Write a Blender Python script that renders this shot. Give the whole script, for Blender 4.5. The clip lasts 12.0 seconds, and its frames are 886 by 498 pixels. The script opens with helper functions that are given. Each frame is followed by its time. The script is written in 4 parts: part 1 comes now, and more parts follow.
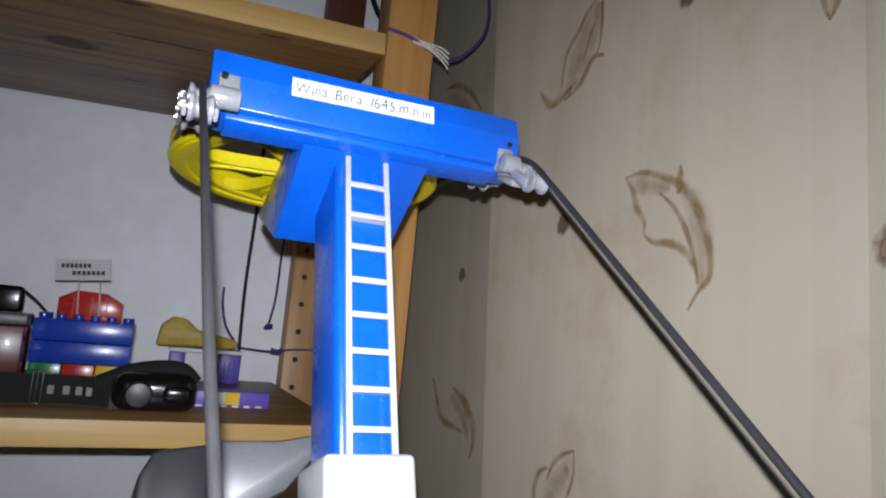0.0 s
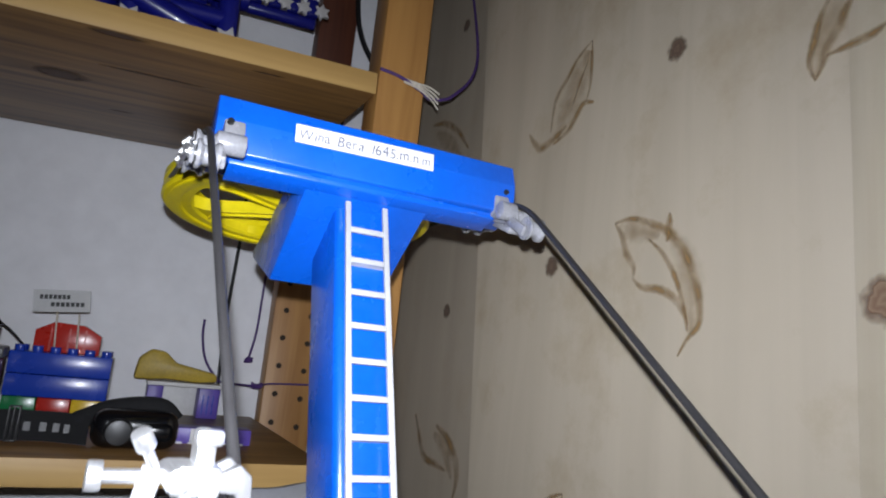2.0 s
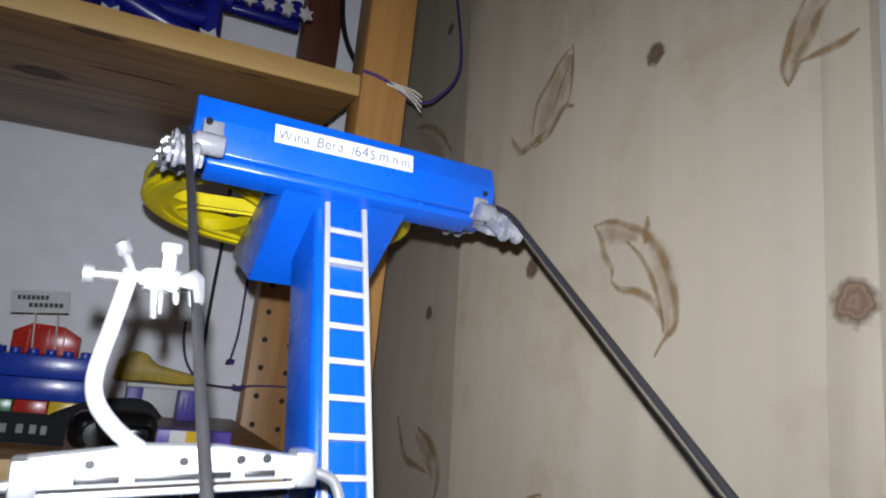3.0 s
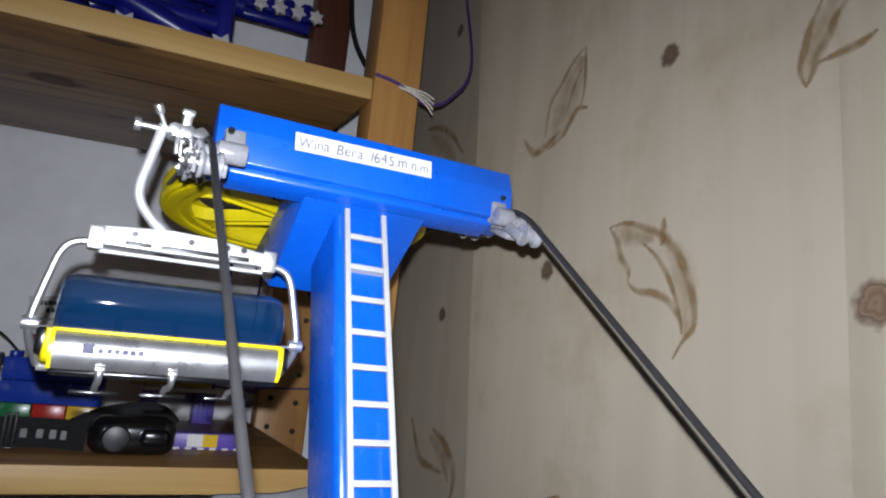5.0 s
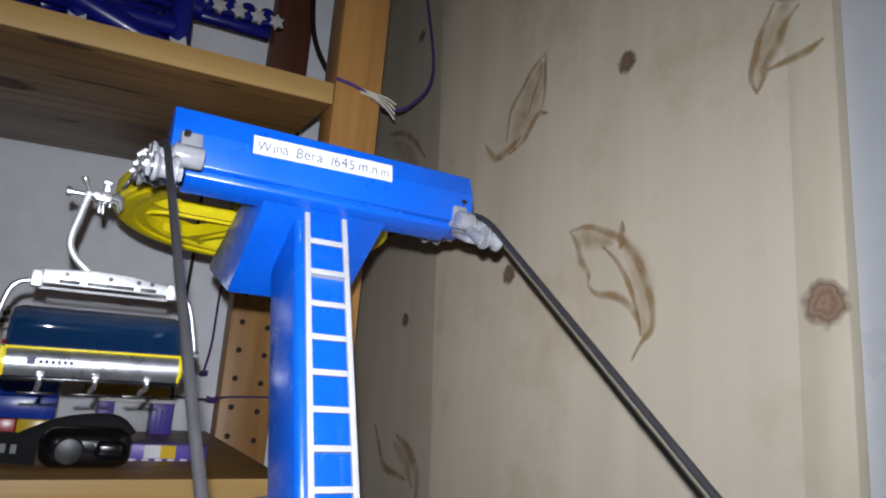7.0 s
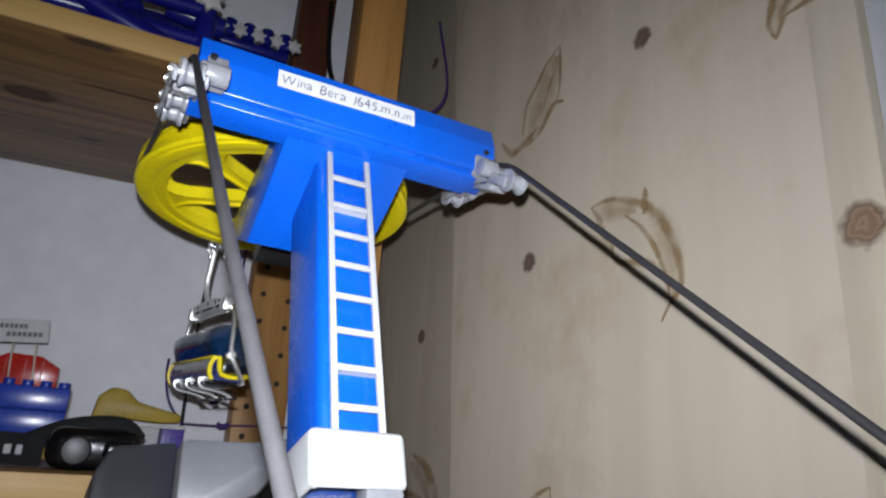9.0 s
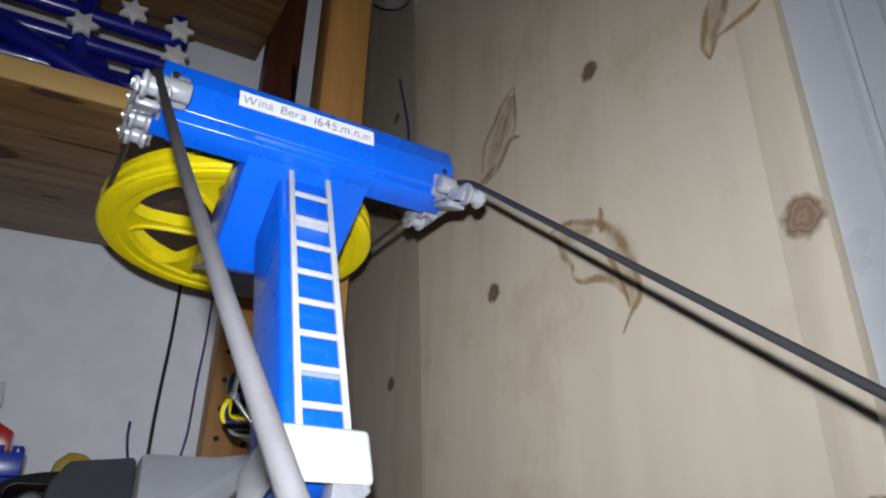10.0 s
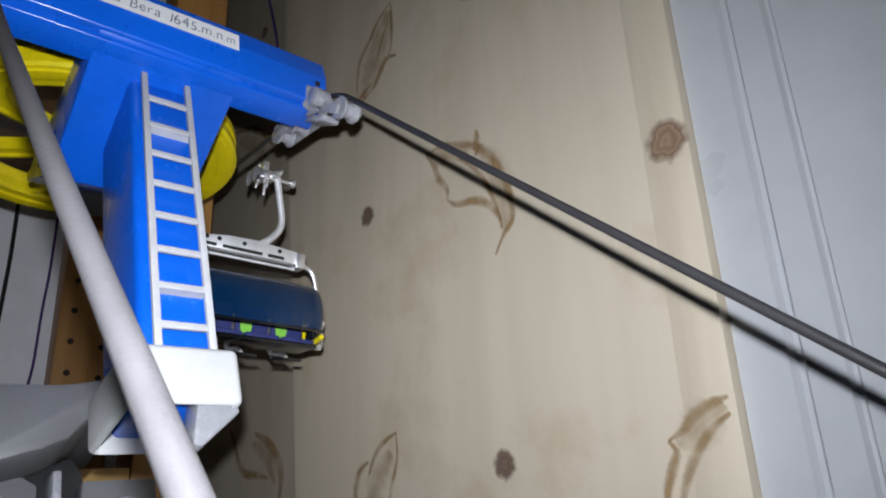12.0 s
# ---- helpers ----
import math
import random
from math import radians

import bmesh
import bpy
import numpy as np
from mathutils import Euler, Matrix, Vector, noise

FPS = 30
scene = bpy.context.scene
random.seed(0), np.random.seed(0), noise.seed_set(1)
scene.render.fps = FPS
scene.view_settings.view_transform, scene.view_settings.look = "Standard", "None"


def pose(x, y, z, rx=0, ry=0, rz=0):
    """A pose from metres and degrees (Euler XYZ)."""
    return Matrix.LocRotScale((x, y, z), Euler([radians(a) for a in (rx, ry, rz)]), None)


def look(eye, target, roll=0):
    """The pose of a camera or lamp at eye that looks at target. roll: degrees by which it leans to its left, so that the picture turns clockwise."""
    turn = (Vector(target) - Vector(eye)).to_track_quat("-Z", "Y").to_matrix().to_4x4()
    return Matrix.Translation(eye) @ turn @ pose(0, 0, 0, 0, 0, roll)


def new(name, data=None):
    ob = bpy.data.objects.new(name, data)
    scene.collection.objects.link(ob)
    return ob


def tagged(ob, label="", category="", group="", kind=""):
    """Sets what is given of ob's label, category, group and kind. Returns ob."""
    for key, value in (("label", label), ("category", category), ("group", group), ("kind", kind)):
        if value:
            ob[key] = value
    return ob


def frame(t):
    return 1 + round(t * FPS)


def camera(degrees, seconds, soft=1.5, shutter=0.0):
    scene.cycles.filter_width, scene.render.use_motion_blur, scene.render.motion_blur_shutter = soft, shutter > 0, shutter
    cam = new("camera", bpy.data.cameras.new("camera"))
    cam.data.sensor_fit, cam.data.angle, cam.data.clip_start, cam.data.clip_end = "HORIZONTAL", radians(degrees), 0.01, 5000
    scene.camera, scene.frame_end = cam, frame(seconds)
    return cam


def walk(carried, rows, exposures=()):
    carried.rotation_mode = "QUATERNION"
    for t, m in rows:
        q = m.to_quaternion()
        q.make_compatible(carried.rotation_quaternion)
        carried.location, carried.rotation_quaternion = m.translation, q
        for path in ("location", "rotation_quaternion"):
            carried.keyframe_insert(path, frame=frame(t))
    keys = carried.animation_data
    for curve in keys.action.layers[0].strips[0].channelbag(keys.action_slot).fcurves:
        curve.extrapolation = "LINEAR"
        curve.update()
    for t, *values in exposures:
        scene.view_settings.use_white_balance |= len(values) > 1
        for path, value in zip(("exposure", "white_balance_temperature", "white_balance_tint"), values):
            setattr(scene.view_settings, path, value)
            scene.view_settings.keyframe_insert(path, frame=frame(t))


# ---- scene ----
cam = camera(66.5, 12.0, soft=2.0, shutter=0.4)
PATH = [
    (0, (0.073, 0.042, 1.237), (0.875, 1.86, 1.468), 5.3),
    (0.5, (0.072, 0.042, 1.236), (0.874, 1.853, 1.512), 5.7),
    (1, (0.071, 0.046, 1.238), (0.903, 1.843, 1.518), 5.4),
    (1.5, (0.067, 0.043, 1.241), (0.918, 1.827, 1.542), 5.9),
    (2, (0.062, 0.043, 1.243), (0.916, 1.822, 1.565), 6.0),
    (2.5, (0.061, 0.039, 1.244), (0.919, 1.817, 1.566), 6.4),
    (3, (0.064, 0.04, 1.242), (0.954, 1.799, 1.578), 6.1),
    (5, (0.058, 0.041, 1.244), (0.931, 1.81, 1.574), 5.6),
    (5.5, (0.059, 0.042, 1.243), (0.968, 1.793, 1.57), 5.5),
    (6, (0.059, 0.041, 1.242), (0.987, 1.779, 1.588), 5.0),
    (6.5, (0.058, 0.04, 1.244), (1.013, 1.762, 1.596), 4.5),
    (8.3, (0.065, 0.05, 1.217), (1.036, 1.755, 1.607), 5.0),
    (8.5, (0.063, 0.053, 1.208), (1.015, 1.759, 1.637), 4.8),
    (8.9, (0.066, 0.058, 1.19), (0.942, 1.776, 1.722), 4.1),
    (9, (0.067, 0.058, 1.187), (0.966, 1.752, 1.756), 4.4),
    (9.5, (0.069, 0.061, 1.171), (0.958, 1.682, 1.933), 2.8),
    (10, (0.073, 0.059, 1.16), (1.005, 1.649, 1.936), 1.5),
    (10.5, (0.076, 0.06, 1.155), (1.125, 1.61, 1.861), 0.4),
    (11, (0.076, 0.067, 1.159), (1.267, 1.602, 1.635), 1.0),
    (11.4, (0.077, 0.063, 1.158), (1.31, 1.527, 1.737), -0.5),
    (11.5, (0.077, 0.063, 1.158), (1.321, 1.519, 1.737), -0.8),
    (11.8, (0.078, 0.064, 1.156), (1.34, 1.504, 1.732), -1.2),
    (12, (0.077, 0.067, 1.157), (1.353, 1.491, 1.743), -1.8),
]
walk(cam, [(t, look(eye, target, roll)) for t, eye, target, roll in PATH],
     exposures=[(0, 0.04), (3, 0.0), (5, -0.06), (6.5, -0.08), (8.5, -0.06), (9.5, -0.12), (10.5, 0.0), (11, -0.56), (12, -0.56)])

# ---- world and torch ----
world = bpy.data.worlds.new("room_world")
scene.world = world
world.use_nodes = True
world.node_tree.nodes["Background"].inputs[0].default_value = (0.6, 0.7, 1.0, 1)
world.node_tree.nodes["Background"].inputs[1].default_value = 0.006
TORCH = 52000.0


# ---- materials ----
def srgb(r, g, b):
    f = lambda c: c / 12.92 if c <= 0.04045 else ((c + 0.055) / 1.055) ** 2.4
    return (f(r / 255), f(g / 255), f(b / 255))


def mat(name, col, rough=0.5, metal=0.0, var=0.12, scale=60.0, bump=0.0, bscale=400.0, coat=0.0, stretch=(1, 1, 1), col2=None, spec=0.5):
    """Base colour with two scales of variation, and a fine relief."""
    m = bpy.data.materials.new(name)
    m.use_nodes = True
    nt = m.node_tree
    b = nt.nodes["Principled BSDF"]
    tc = nt.nodes.new("ShaderNodeTexCoord")
    mp = nt.nodes.new("ShaderNodeMapping")
    mp.inputs["Scale"].default_value = stretch
    nt.links.new(tc.outputs["Object"], mp.inputs[0])
    n1 = nt.nodes.new("ShaderNodeTexNoise")
    n1.inputs["Scale"].default_value = scale
    n1.inputs["Detail"].default_value = 5
    n2 = nt.nodes.new("ShaderNodeTexNoise")
    n2.inputs["Scale"].default_value = scale * 7.3
    n2.inputs["Detail"].default_value = 3
    for n in (n1, n2):
        nt.links.new(mp.outputs[0], n.inputs["Vector"])
    add = nt.nodes.new("ShaderNodeMath")
    add.operation = "MULTIPLY_ADD"
    nt.links.new(n2.outputs[0], add.inputs[0])
    add.inputs[1].default_value = 0.45
    half = nt.nodes.new("ShaderNodeMath")
    half.operation = "MULTIPLY"
    half.inputs[1].default_value = 0.6
    nt.links.new(n1.outputs[0], half.inputs[0])
    nt.links.new(half.outputs[0], add.inputs[2])
    ramp = nt.nodes.new("ShaderNodeValToRGB")
    c2 = col2 if col2 else tuple(c * (1 - 2 * var) for c in col)
    c1 = tuple(min(1, c * (1 + var)) for c in col)
    ramp.color_ramp.elements[0].position, ramp.color_ramp.elements[1].position = 0.36, 0.66
    ramp.color_ramp.elements[0].color, ramp.color_ramp.elements[1].color = (*c2, 1), (*c1, 1)
    nt.links.new(add.outputs[0], ramp.inputs[0])
    nt.links.new(ramp.outputs[0], b.inputs["Base Color"])
    rr = nt.nodes.new("ShaderNodeMapRange")
    rr.inputs["To Min"].default_value, rr.inputs["To Max"].default_value = max(0.02, rough - 0.08), min(1, rough + 0.1)
    nt.links.new(n1.outputs[0], rr.inputs[0])
    nt.links.new(rr.outputs[0], b.inputs["Roughness"])
    b.inputs["Metallic"].default_value = metal
    b.inputs["Coat Weight"].default_value = coat
    b.inputs["Specular IOR Level"].default_value = spec
    if bump:
        bn = nt.nodes.new("ShaderNodeTexNoise")
        bn.inputs["Scale"].default_value = bscale
        nt.links.new(mp.outputs[0], bn.inputs["Vector"])
        bp = nt.nodes.new("ShaderNodeBump")
        bp.inputs["Strength"].default_value = bump
        bp.inputs["Distance"].default_value = 0.001
        nt.links.new(bn.outputs[0], bp.inputs["Height"])
        nt.links.new(bp.outputs[0], b.inputs["Normal"])
    return m


def wood(name, col, dark, axis=0, scale=9.0, rough=0.55, mixk=0.75, blotch=0.0):
    """Long grain along one axis, with broad cloudy bands across it."""
    m = bpy.data.materials.new(name)
    m.use_nodes = True
    nt = m.node_tree
    b = nt.nodes["Principled BSDF"]
    tc = nt.nodes.new("ShaderNodeTexCoord")
    mp = nt.nodes.new("ShaderNodeMapping")
    s = [14.0, 14.0, 14.0]
    s[axis] = 1.0
    mp.inputs["Scale"].default_value = s
    nt.links.new(tc.outputs["Object"], mp.inputs[0])
    n1 = nt.nodes.new("ShaderNodeTexNoise")
    n1.inputs["Scale"].default_value, n1.inputs["Detail"].default_value, n1.inputs["Distortion"].default_value = scale, 6, 0.6
    n2 = nt.nodes.new("ShaderNodeTexNoise")
    n2.inputs["Scale"].default_value, n2.inputs["Detail"].default_value = scale * 0.35, 2
    nt.links.new(mp.outputs[0], n1.inputs["Vector"])
    nt.links.new(tc.outputs["Object"], n2.inputs["Vector"])
    mx = nt.nodes.new("ShaderNodeMath")
    mx.operation = "MULTIPLY_ADD"
    mx.inputs[1].default_value = mixk
    nt.links.new(n1.outputs[0], mx.inputs[0])
    hf = nt.nodes.new("ShaderNodeMath")
    hf.operation = "MULTIPLY"
    hf.inputs[1].default_value = 1 - mixk
    nt.links.new(n2.outputs[0], hf.inputs[0])
    nt.links.new(hf.outputs[0], mx.inputs[2])
    ramp = nt.nodes.new("ShaderNodeValToRGB")
    ramp.color_ramp.elements[0].position, ramp.color_ramp.elements[1].position = 0.33, 0.62
    ramp.color_ramp.elements[0].color, ramp.color_ramp.elements[1].color = (*dark, 1), (*col, 1)
    nt.links.new(mx.outputs[0], ramp.inputs[0])
    colour = ramp.outputs[0]
    if blotch:
        n3 = nt.nodes.new("ShaderNodeTexNoise")
        n3.inputs["Scale"].default_value, n3.inputs["Detail"].default_value, n3.inputs["Roughness"].default_value = 17.0, 7, 0.65
        nt.links.new(tc.outputs["Object"], n3.inputs["Vector"])
        mr = nt.nodes.new("ShaderNodeMapRange")
        mr.inputs["From Min"].default_value, mr.inputs["From Max"].default_value = 0.52, 0.72
        mr.inputs["To Max"].default_value = blotch
        nt.links.new(n3.outputs[0], mr.inputs[0])
        mc = nt.nodes.new("ShaderNodeMix")
        mc.data_type = "RGBA"
        mc.inputs[7].default_value = (0.33, 0.25, 0.15, 1)
        nt.links.new(mr.outputs[0], mc.inputs[0])
        nt.links.new(colour, mc.inputs[6])
        colour = mc.outputs[2]
    nt.links.new(colour, b.inputs["Base Color"])
    b.inputs["Roughness"].default_value = rough
    bp = nt.nodes.new("ShaderNodeBump")
    bp.inputs["Strength"].default_value, bp.inputs["Distance"].default_value = 0.15, 0.0006
    nt.links.new(n1.outputs[0], bp.inputs["Height"])
    nt.links.new(bp.outputs[0], b.inputs["Normal"])
    return m


def stain(name, col, strength=0.75, scale=90.0):
    """A printed mark that lets the ground show through unevenly."""
    m = bpy.data.materials.new(name)
    m.use_nodes = True
    nt = m.node_tree
    b = nt.nodes["Principled BSDF"]
    b.inputs["Base Color"].default_value = (*col, 1)
    b.inputs["Roughness"].default_value = 0.55
    tc = nt.nodes.new("ShaderNodeTexCoord")
    n = nt.nodes.new("ShaderNodeTexNoise")
    n.inputs["Scale"].default_value, n.inputs["Detail"].default_value = scale, 5
    nt.links.new(tc.outputs["Object"], n.inputs["Vector"])
    mr = nt.nodes.new("ShaderNodeMapRange")
    mr.inputs["From Min"].default_value, mr.inputs["From Max"].default_value = 0.3, 0.7
    mr.inputs["To Min"].default_value, mr.inputs["To Max"].default_value = strength * 0.25, strength
    nt.links.new(n.outputs[0], mr.inputs[0])
    at = nt.nodes.new("ShaderNodeAttribute")
    at.attribute_name = "soft"
    mul = nt.nodes.new("ShaderNodeMath")
    mul.operation = "MULTIPLY"
    nt.links.new(mr.outputs[0], mul.inputs[0])
    nt.links.new(at.outputs["Fac"], mul.inputs[1])
    nt.links.new(mul.outputs[0], b.inputs["Alpha"])
    return m


def knot_mat(name, core, ring, radius):
    """Growth rings that fade out towards the rim of the knot."""
    m = bpy.data.materials.new(name)
    m.use_nodes = True
    nt = m.node_tree
    b = nt.nodes["Principled BSDF"]
    b.inputs["Roughness"].default_value = 0.55
    tc = nt.nodes.new("ShaderNodeTexCoord")
    ln = nt.nodes.new("ShaderNodeVectorMath")
    ln.operation = "LENGTH"
    n = nt.nodes.new("ShaderNodeTexNoise")
    n.inputs["Scale"].default_value, n.inputs["Detail"].default_value = 2.2 / radius, 5
    nt.links.new(tc.outputs["Object"], ln.inputs[0])
    nt.links.new(tc.outputs["Object"], n.inputs["Vector"])
    d = nt.nodes.new("ShaderNodeMath")
    d.operation = "DIVIDE"
    d.inputs[1].default_value = radius
    nt.links.new(ln.outputs["Value"], d.inputs[0])
    w = nt.nodes.new("ShaderNodeMath")
    w.operation = "MULTIPLY_ADD"
    w.inputs[1].default_value = 0.7
    nt.links.new(n.outputs[0], w.inputs[0])
    nt.links.new(d.outputs[0], w.inputs[2])
    r = nt.nodes.new("ShaderNodeValToRGB")
    e = r.color_ramp.elements
    e[0].position, e[0].color = 0.3, (*core, 1)
    e[1].position, e[1].color = 1.3, (*core, 1)
    for p, c in ((0.55, ring), (0.75, core), (0.95, ring), (1.15, core)):
        e.new(min(p, 1.0)).color = (*c, 1)
    nt.links.new(w.outputs[0], r.inputs[0])
    nt.links.new(r.outputs[0], b.inputs["Base Color"])
    a = nt.nodes.new("ShaderNodeMapRange")
    a.inputs["From Min"].default_value, a.inputs["From Max"].default_value = 0.95, 1.42
    a.inputs["To Min"].default_value, a.inputs["To Max"].default_value = 0.85, 0.0
    nt.links.new(w.outputs[0], a.inputs[0])
    nt.links.new(a.outputs[0], b.inputs["Alpha"])
    return m


M = {}
M["wall_white"] = mat("white_plaster", (0.85, 0.85, 0.88), 0.85, var=0.04, scale=6, bump=0.25, bscale=180)
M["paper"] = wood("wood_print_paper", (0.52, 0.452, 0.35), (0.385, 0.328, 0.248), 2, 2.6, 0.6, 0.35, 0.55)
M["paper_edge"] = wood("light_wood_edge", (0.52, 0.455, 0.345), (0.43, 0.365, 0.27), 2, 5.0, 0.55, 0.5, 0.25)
# same paper as the board, the far wall's dimmer light put into its colour
M["paper_far"] = wood("wood_print_far_shade", (0.44, 0.38, 0.295), (0.33, 0.28, 0.212), 2, 2.6, 0.6, 0.30, 0.3)
M["leaf_print"] = stain("leaf_print", (0.30, 0.185, 0.075), 0.85)
M["leaf_wash"] = stain("leaf_wash", (0.34, 0.235, 0.125), 0.50)
M["white_lacquer"] = mat("white_lacquer", (0.42, 0.425, 0.435), 0.3, var=0.03, scale=9, coat=0.2)
# one pine: shade under the boards and light on their edge put into colour
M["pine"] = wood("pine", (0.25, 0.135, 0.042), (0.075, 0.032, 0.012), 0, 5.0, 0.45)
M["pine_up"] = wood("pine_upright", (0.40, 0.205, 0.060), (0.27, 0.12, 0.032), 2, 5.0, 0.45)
M["pine_lit_edge"] = wood("pine_lit_edge", (0.46, 0.29, 0.10), (0.33, 0.185, 0.055), 0, 5.0, 0.5)
M["stained"] = wood("dark_red_stained_wood", (0.12, 0.035, 0.015), (0.06, 0.016, 0.008), 2, 5.0, 0.5)
M["wall_beige"] = mat("beige_paint", (0.16, 0.145, 0.125), 0.9, var=0.05, scale=5)
M["hole"] = mat("hole_dark", (0.03, 0.02, 0.012), 0.9)
M["blue"] = mat("blue_plastic", (0.002, 0.074, 0.44), 0.26, var=0.05, scale=40, bump=0.03, coat=0.05)
M["yellow"] = mat("yellow_plastic", (0.64, 0.52, 0.004), 0.35, var=0.06, scale=40, bump=0.05, coat=0.1)
M["rubber"] = mat("black_rubber", (0.005, 0.005, 0.006), 0.7, var=0.2)
M["rope"] = mat("grey_rope", (0.021, 0.020, 0.0208), 0.40, var=0.07, scale=120, bump=0.12, bscale=1800)
M["ladder"] = mat("grey_white_plastic", (0.33, 0.33, 0.34), 0.5, var=0.05, scale=80)
M["collar"] = mat("white_plastic", (0.38, 0.38, 0.375), 0.35, var=0.04, scale=60, coat=0.1)
M["grey"] = mat("grey_plastic", (0.085, 0.085, 0.088), 0.4, var=0.06, scale=50, bump=0.05)
M["clear_grey"] = mat("milky_grey_plastic", (0.21, 0.21, 0.225), 0.25, var=0.10, scale=120, coat=0.3)
M["dark_grey"] = mat("dark_grey_plastic", (0.012, 0.012, 0.013), 0.4, var=0.1)
M["chrome"] = mat("chrome", (0.82, 0.82, 0.83), 0.34, 0.92, var=0.05, scale=200)
M["silver"] = mat("silver_paint", (0.74, 0.74, 0.75), 0.44, 0.65, var=0.06, scale=150)
M["label"] = mat("white_paper", (0.50, 0.50, 0.50), 0.7, var=0.04)
M["ink"] = mat("black_ink", (0.05, 0.05, 0.10), 0.6)
M["navy"] = mat("navy_cushion", (0.012, 0.018, 0.10), 0.8, var=0.1, scale=200, bump=0.2)
M["lime"] = mat("lime_cushion", (0.16, 0.42, 0.04), 0.8, var=0.1, scale=200)
M["black"] = mat("black_fabric", (0.004, 0.004, 0.005), 0.9, var=0.2, scale=200, bump=0.4, bscale=1500)
M["black_gloss"] = mat("black_gloss", (0.004, 0.004, 0.005), 0.2, var=0.1, coat=0.3)
M["brick_blue"] = mat("brick_blue", (0.012, 0.045, 0.36), 0.25, var=0.05, coat=0.2)
M["brick_red"] = mat("brick_red", (0.42, 0.02, 0.012), 0.25, var=0.05, coat=0.2)
M["brick_green"] = mat("brick_green", (0.01, 0.16, 0.05), 0.25, var=0.05, coat=0.2)
M["brick_yellow"] = mat("brick_yellow", (0.65, 0.42, 0.02), 0.25, var=0.05, coat=0.2)
M["maroon"] = mat("dark_red_plastic", (0.10, 0.006, 0.010), 0.3, var=0.1, coat=0.2)
M["mustard"] = mat("mustard_plastic", (0.42, 0.29, 0.03), 0.5, var=0.12, scale=50)
M["violet"] = mat("violet_card", (0.10, 0.06, 0.34), 0.4, var=0.12, scale=60)
M["card"] = mat("white_card", (0.62, 0.61, 0.60), 0.5, var=0.05)
M["toy_blue"] = mat("toy_dark_blue", (0.006, 0.008, 0.15), 0.3, var=0.08, coat=0.2)
M["toy_white"] = mat("toy_white", (0.48, 0.46, 0.45), 0.4, var=0.08)
M["string"] = mat("violet_string", (0.07, 0.03, 0.16), 0.8, var=0.3, scale=600, bump=0.5, bscale=2000)
M["cord"] = mat("black_cord", (0.004, 0.004, 0.005), 0.5)
M["hemp"] = mat("white_twine", (0.55, 0.50, 0.42), 0.8, var=0.2, scale=500)
M["ceiling"] = mat("ceiling_paint", (0.16, 0.15, 0.135), 0.9, var=0.03, scale=5)
M["floor"] = wood("floor_boards", (0.34, 0.22, 0.12), (0.22, 0.13, 0.06), 0, 3.0, 0.5)
M["back_metal"] = mat("dark_backed_metal", (0.50, 0.50, 0.51), 0.28, 0.9, var=0.06, scale=150)

glass = bpy.data.materials.new("blue_tinted_bubble")
glass.use_nodes = True
_b = glass.node_tree.nodes["Principled BSDF"]
_b.inputs["Base Color"].default_value = (0.0015, 0.019, 0.058, 1)
_b.inputs["Roughness"].default_value = 0.08
_b.inputs["Alpha"].default_value = 0.74
_b.inputs["Coat Weight"].default_value = 0.5
M["bubble"] = glass

lit = bpy.data.materials.new("torch_glow")
lit.use_nodes = True
_n = lit.node_tree
_n.nodes.remove(_n.nodes["Principled BSDF"])
_e = _n.nodes.new("ShaderNodeEmission")
_e.inputs[0].default_value = (0.90, 0.95, 1.05, 1)
_e.inputs[1].default_value = TORCH
_n.links.new(_e.outputs[0], _n.nodes["Material Output"].inputs[0])


# ---- mesh helpers ----
def thing(name, m, label, category, group="", kind=""):
    ob = new(name)
    ob.empty_display_size = 0.01
    ob.matrix_basis = m
    return tagged(ob, label, category, group, kind)


def part(name, bm, material, parent=None, label="", smooth=True, m=None):
    me = bpy.data.meshes.new(name)
    bm.to_mesh(me)
    bm.free()
    me.materials.append(material)
    if smooth:
        for p in me.polygons:
            p.use_smooth = True
        me.set_sharp_from_angle(angle=radians(38))
    ob = new(name, me)
    if parent:
        ob.parent = parent
    if m:
        ob.matrix_basis = m
    if label:
        ob["label"] = label
    return ob


def solid(name, bm, material, label, category, kind="", group="", m=None):
    return tagged(part(name, bm, material, None, "", True, m), label, category, group, kind)


def box(bm, x0, x1, y0, y1, z0, z1, bev=0.0, seg=2, m=None):
    r = bmesh.ops.create_cube(bm, size=1)
    vs = r["verts"]
    for v in vs:
        v.co = Vector((x0 + (v.co.x + 0.5) * (x1 - x0), y0 + (v.co.y + 0.5) * (y1 - y0), z0 + (v.co.z + 0.5) * (z1 - z0)))
    if bev:
        es = list({e for v in vs for e in v.link_edges})
        q = bmesh.ops.bevel(bm, geom=es, offset=bev, segments=seg, affect="EDGES", profile=0.5)
        vs = list({v for v in vs if v.is_valid} | set(q["verts"]))
    if m:
        bmesh.ops.transform(bm, matrix=m, verts=[v for v in vs if v.is_valid])
    return bm


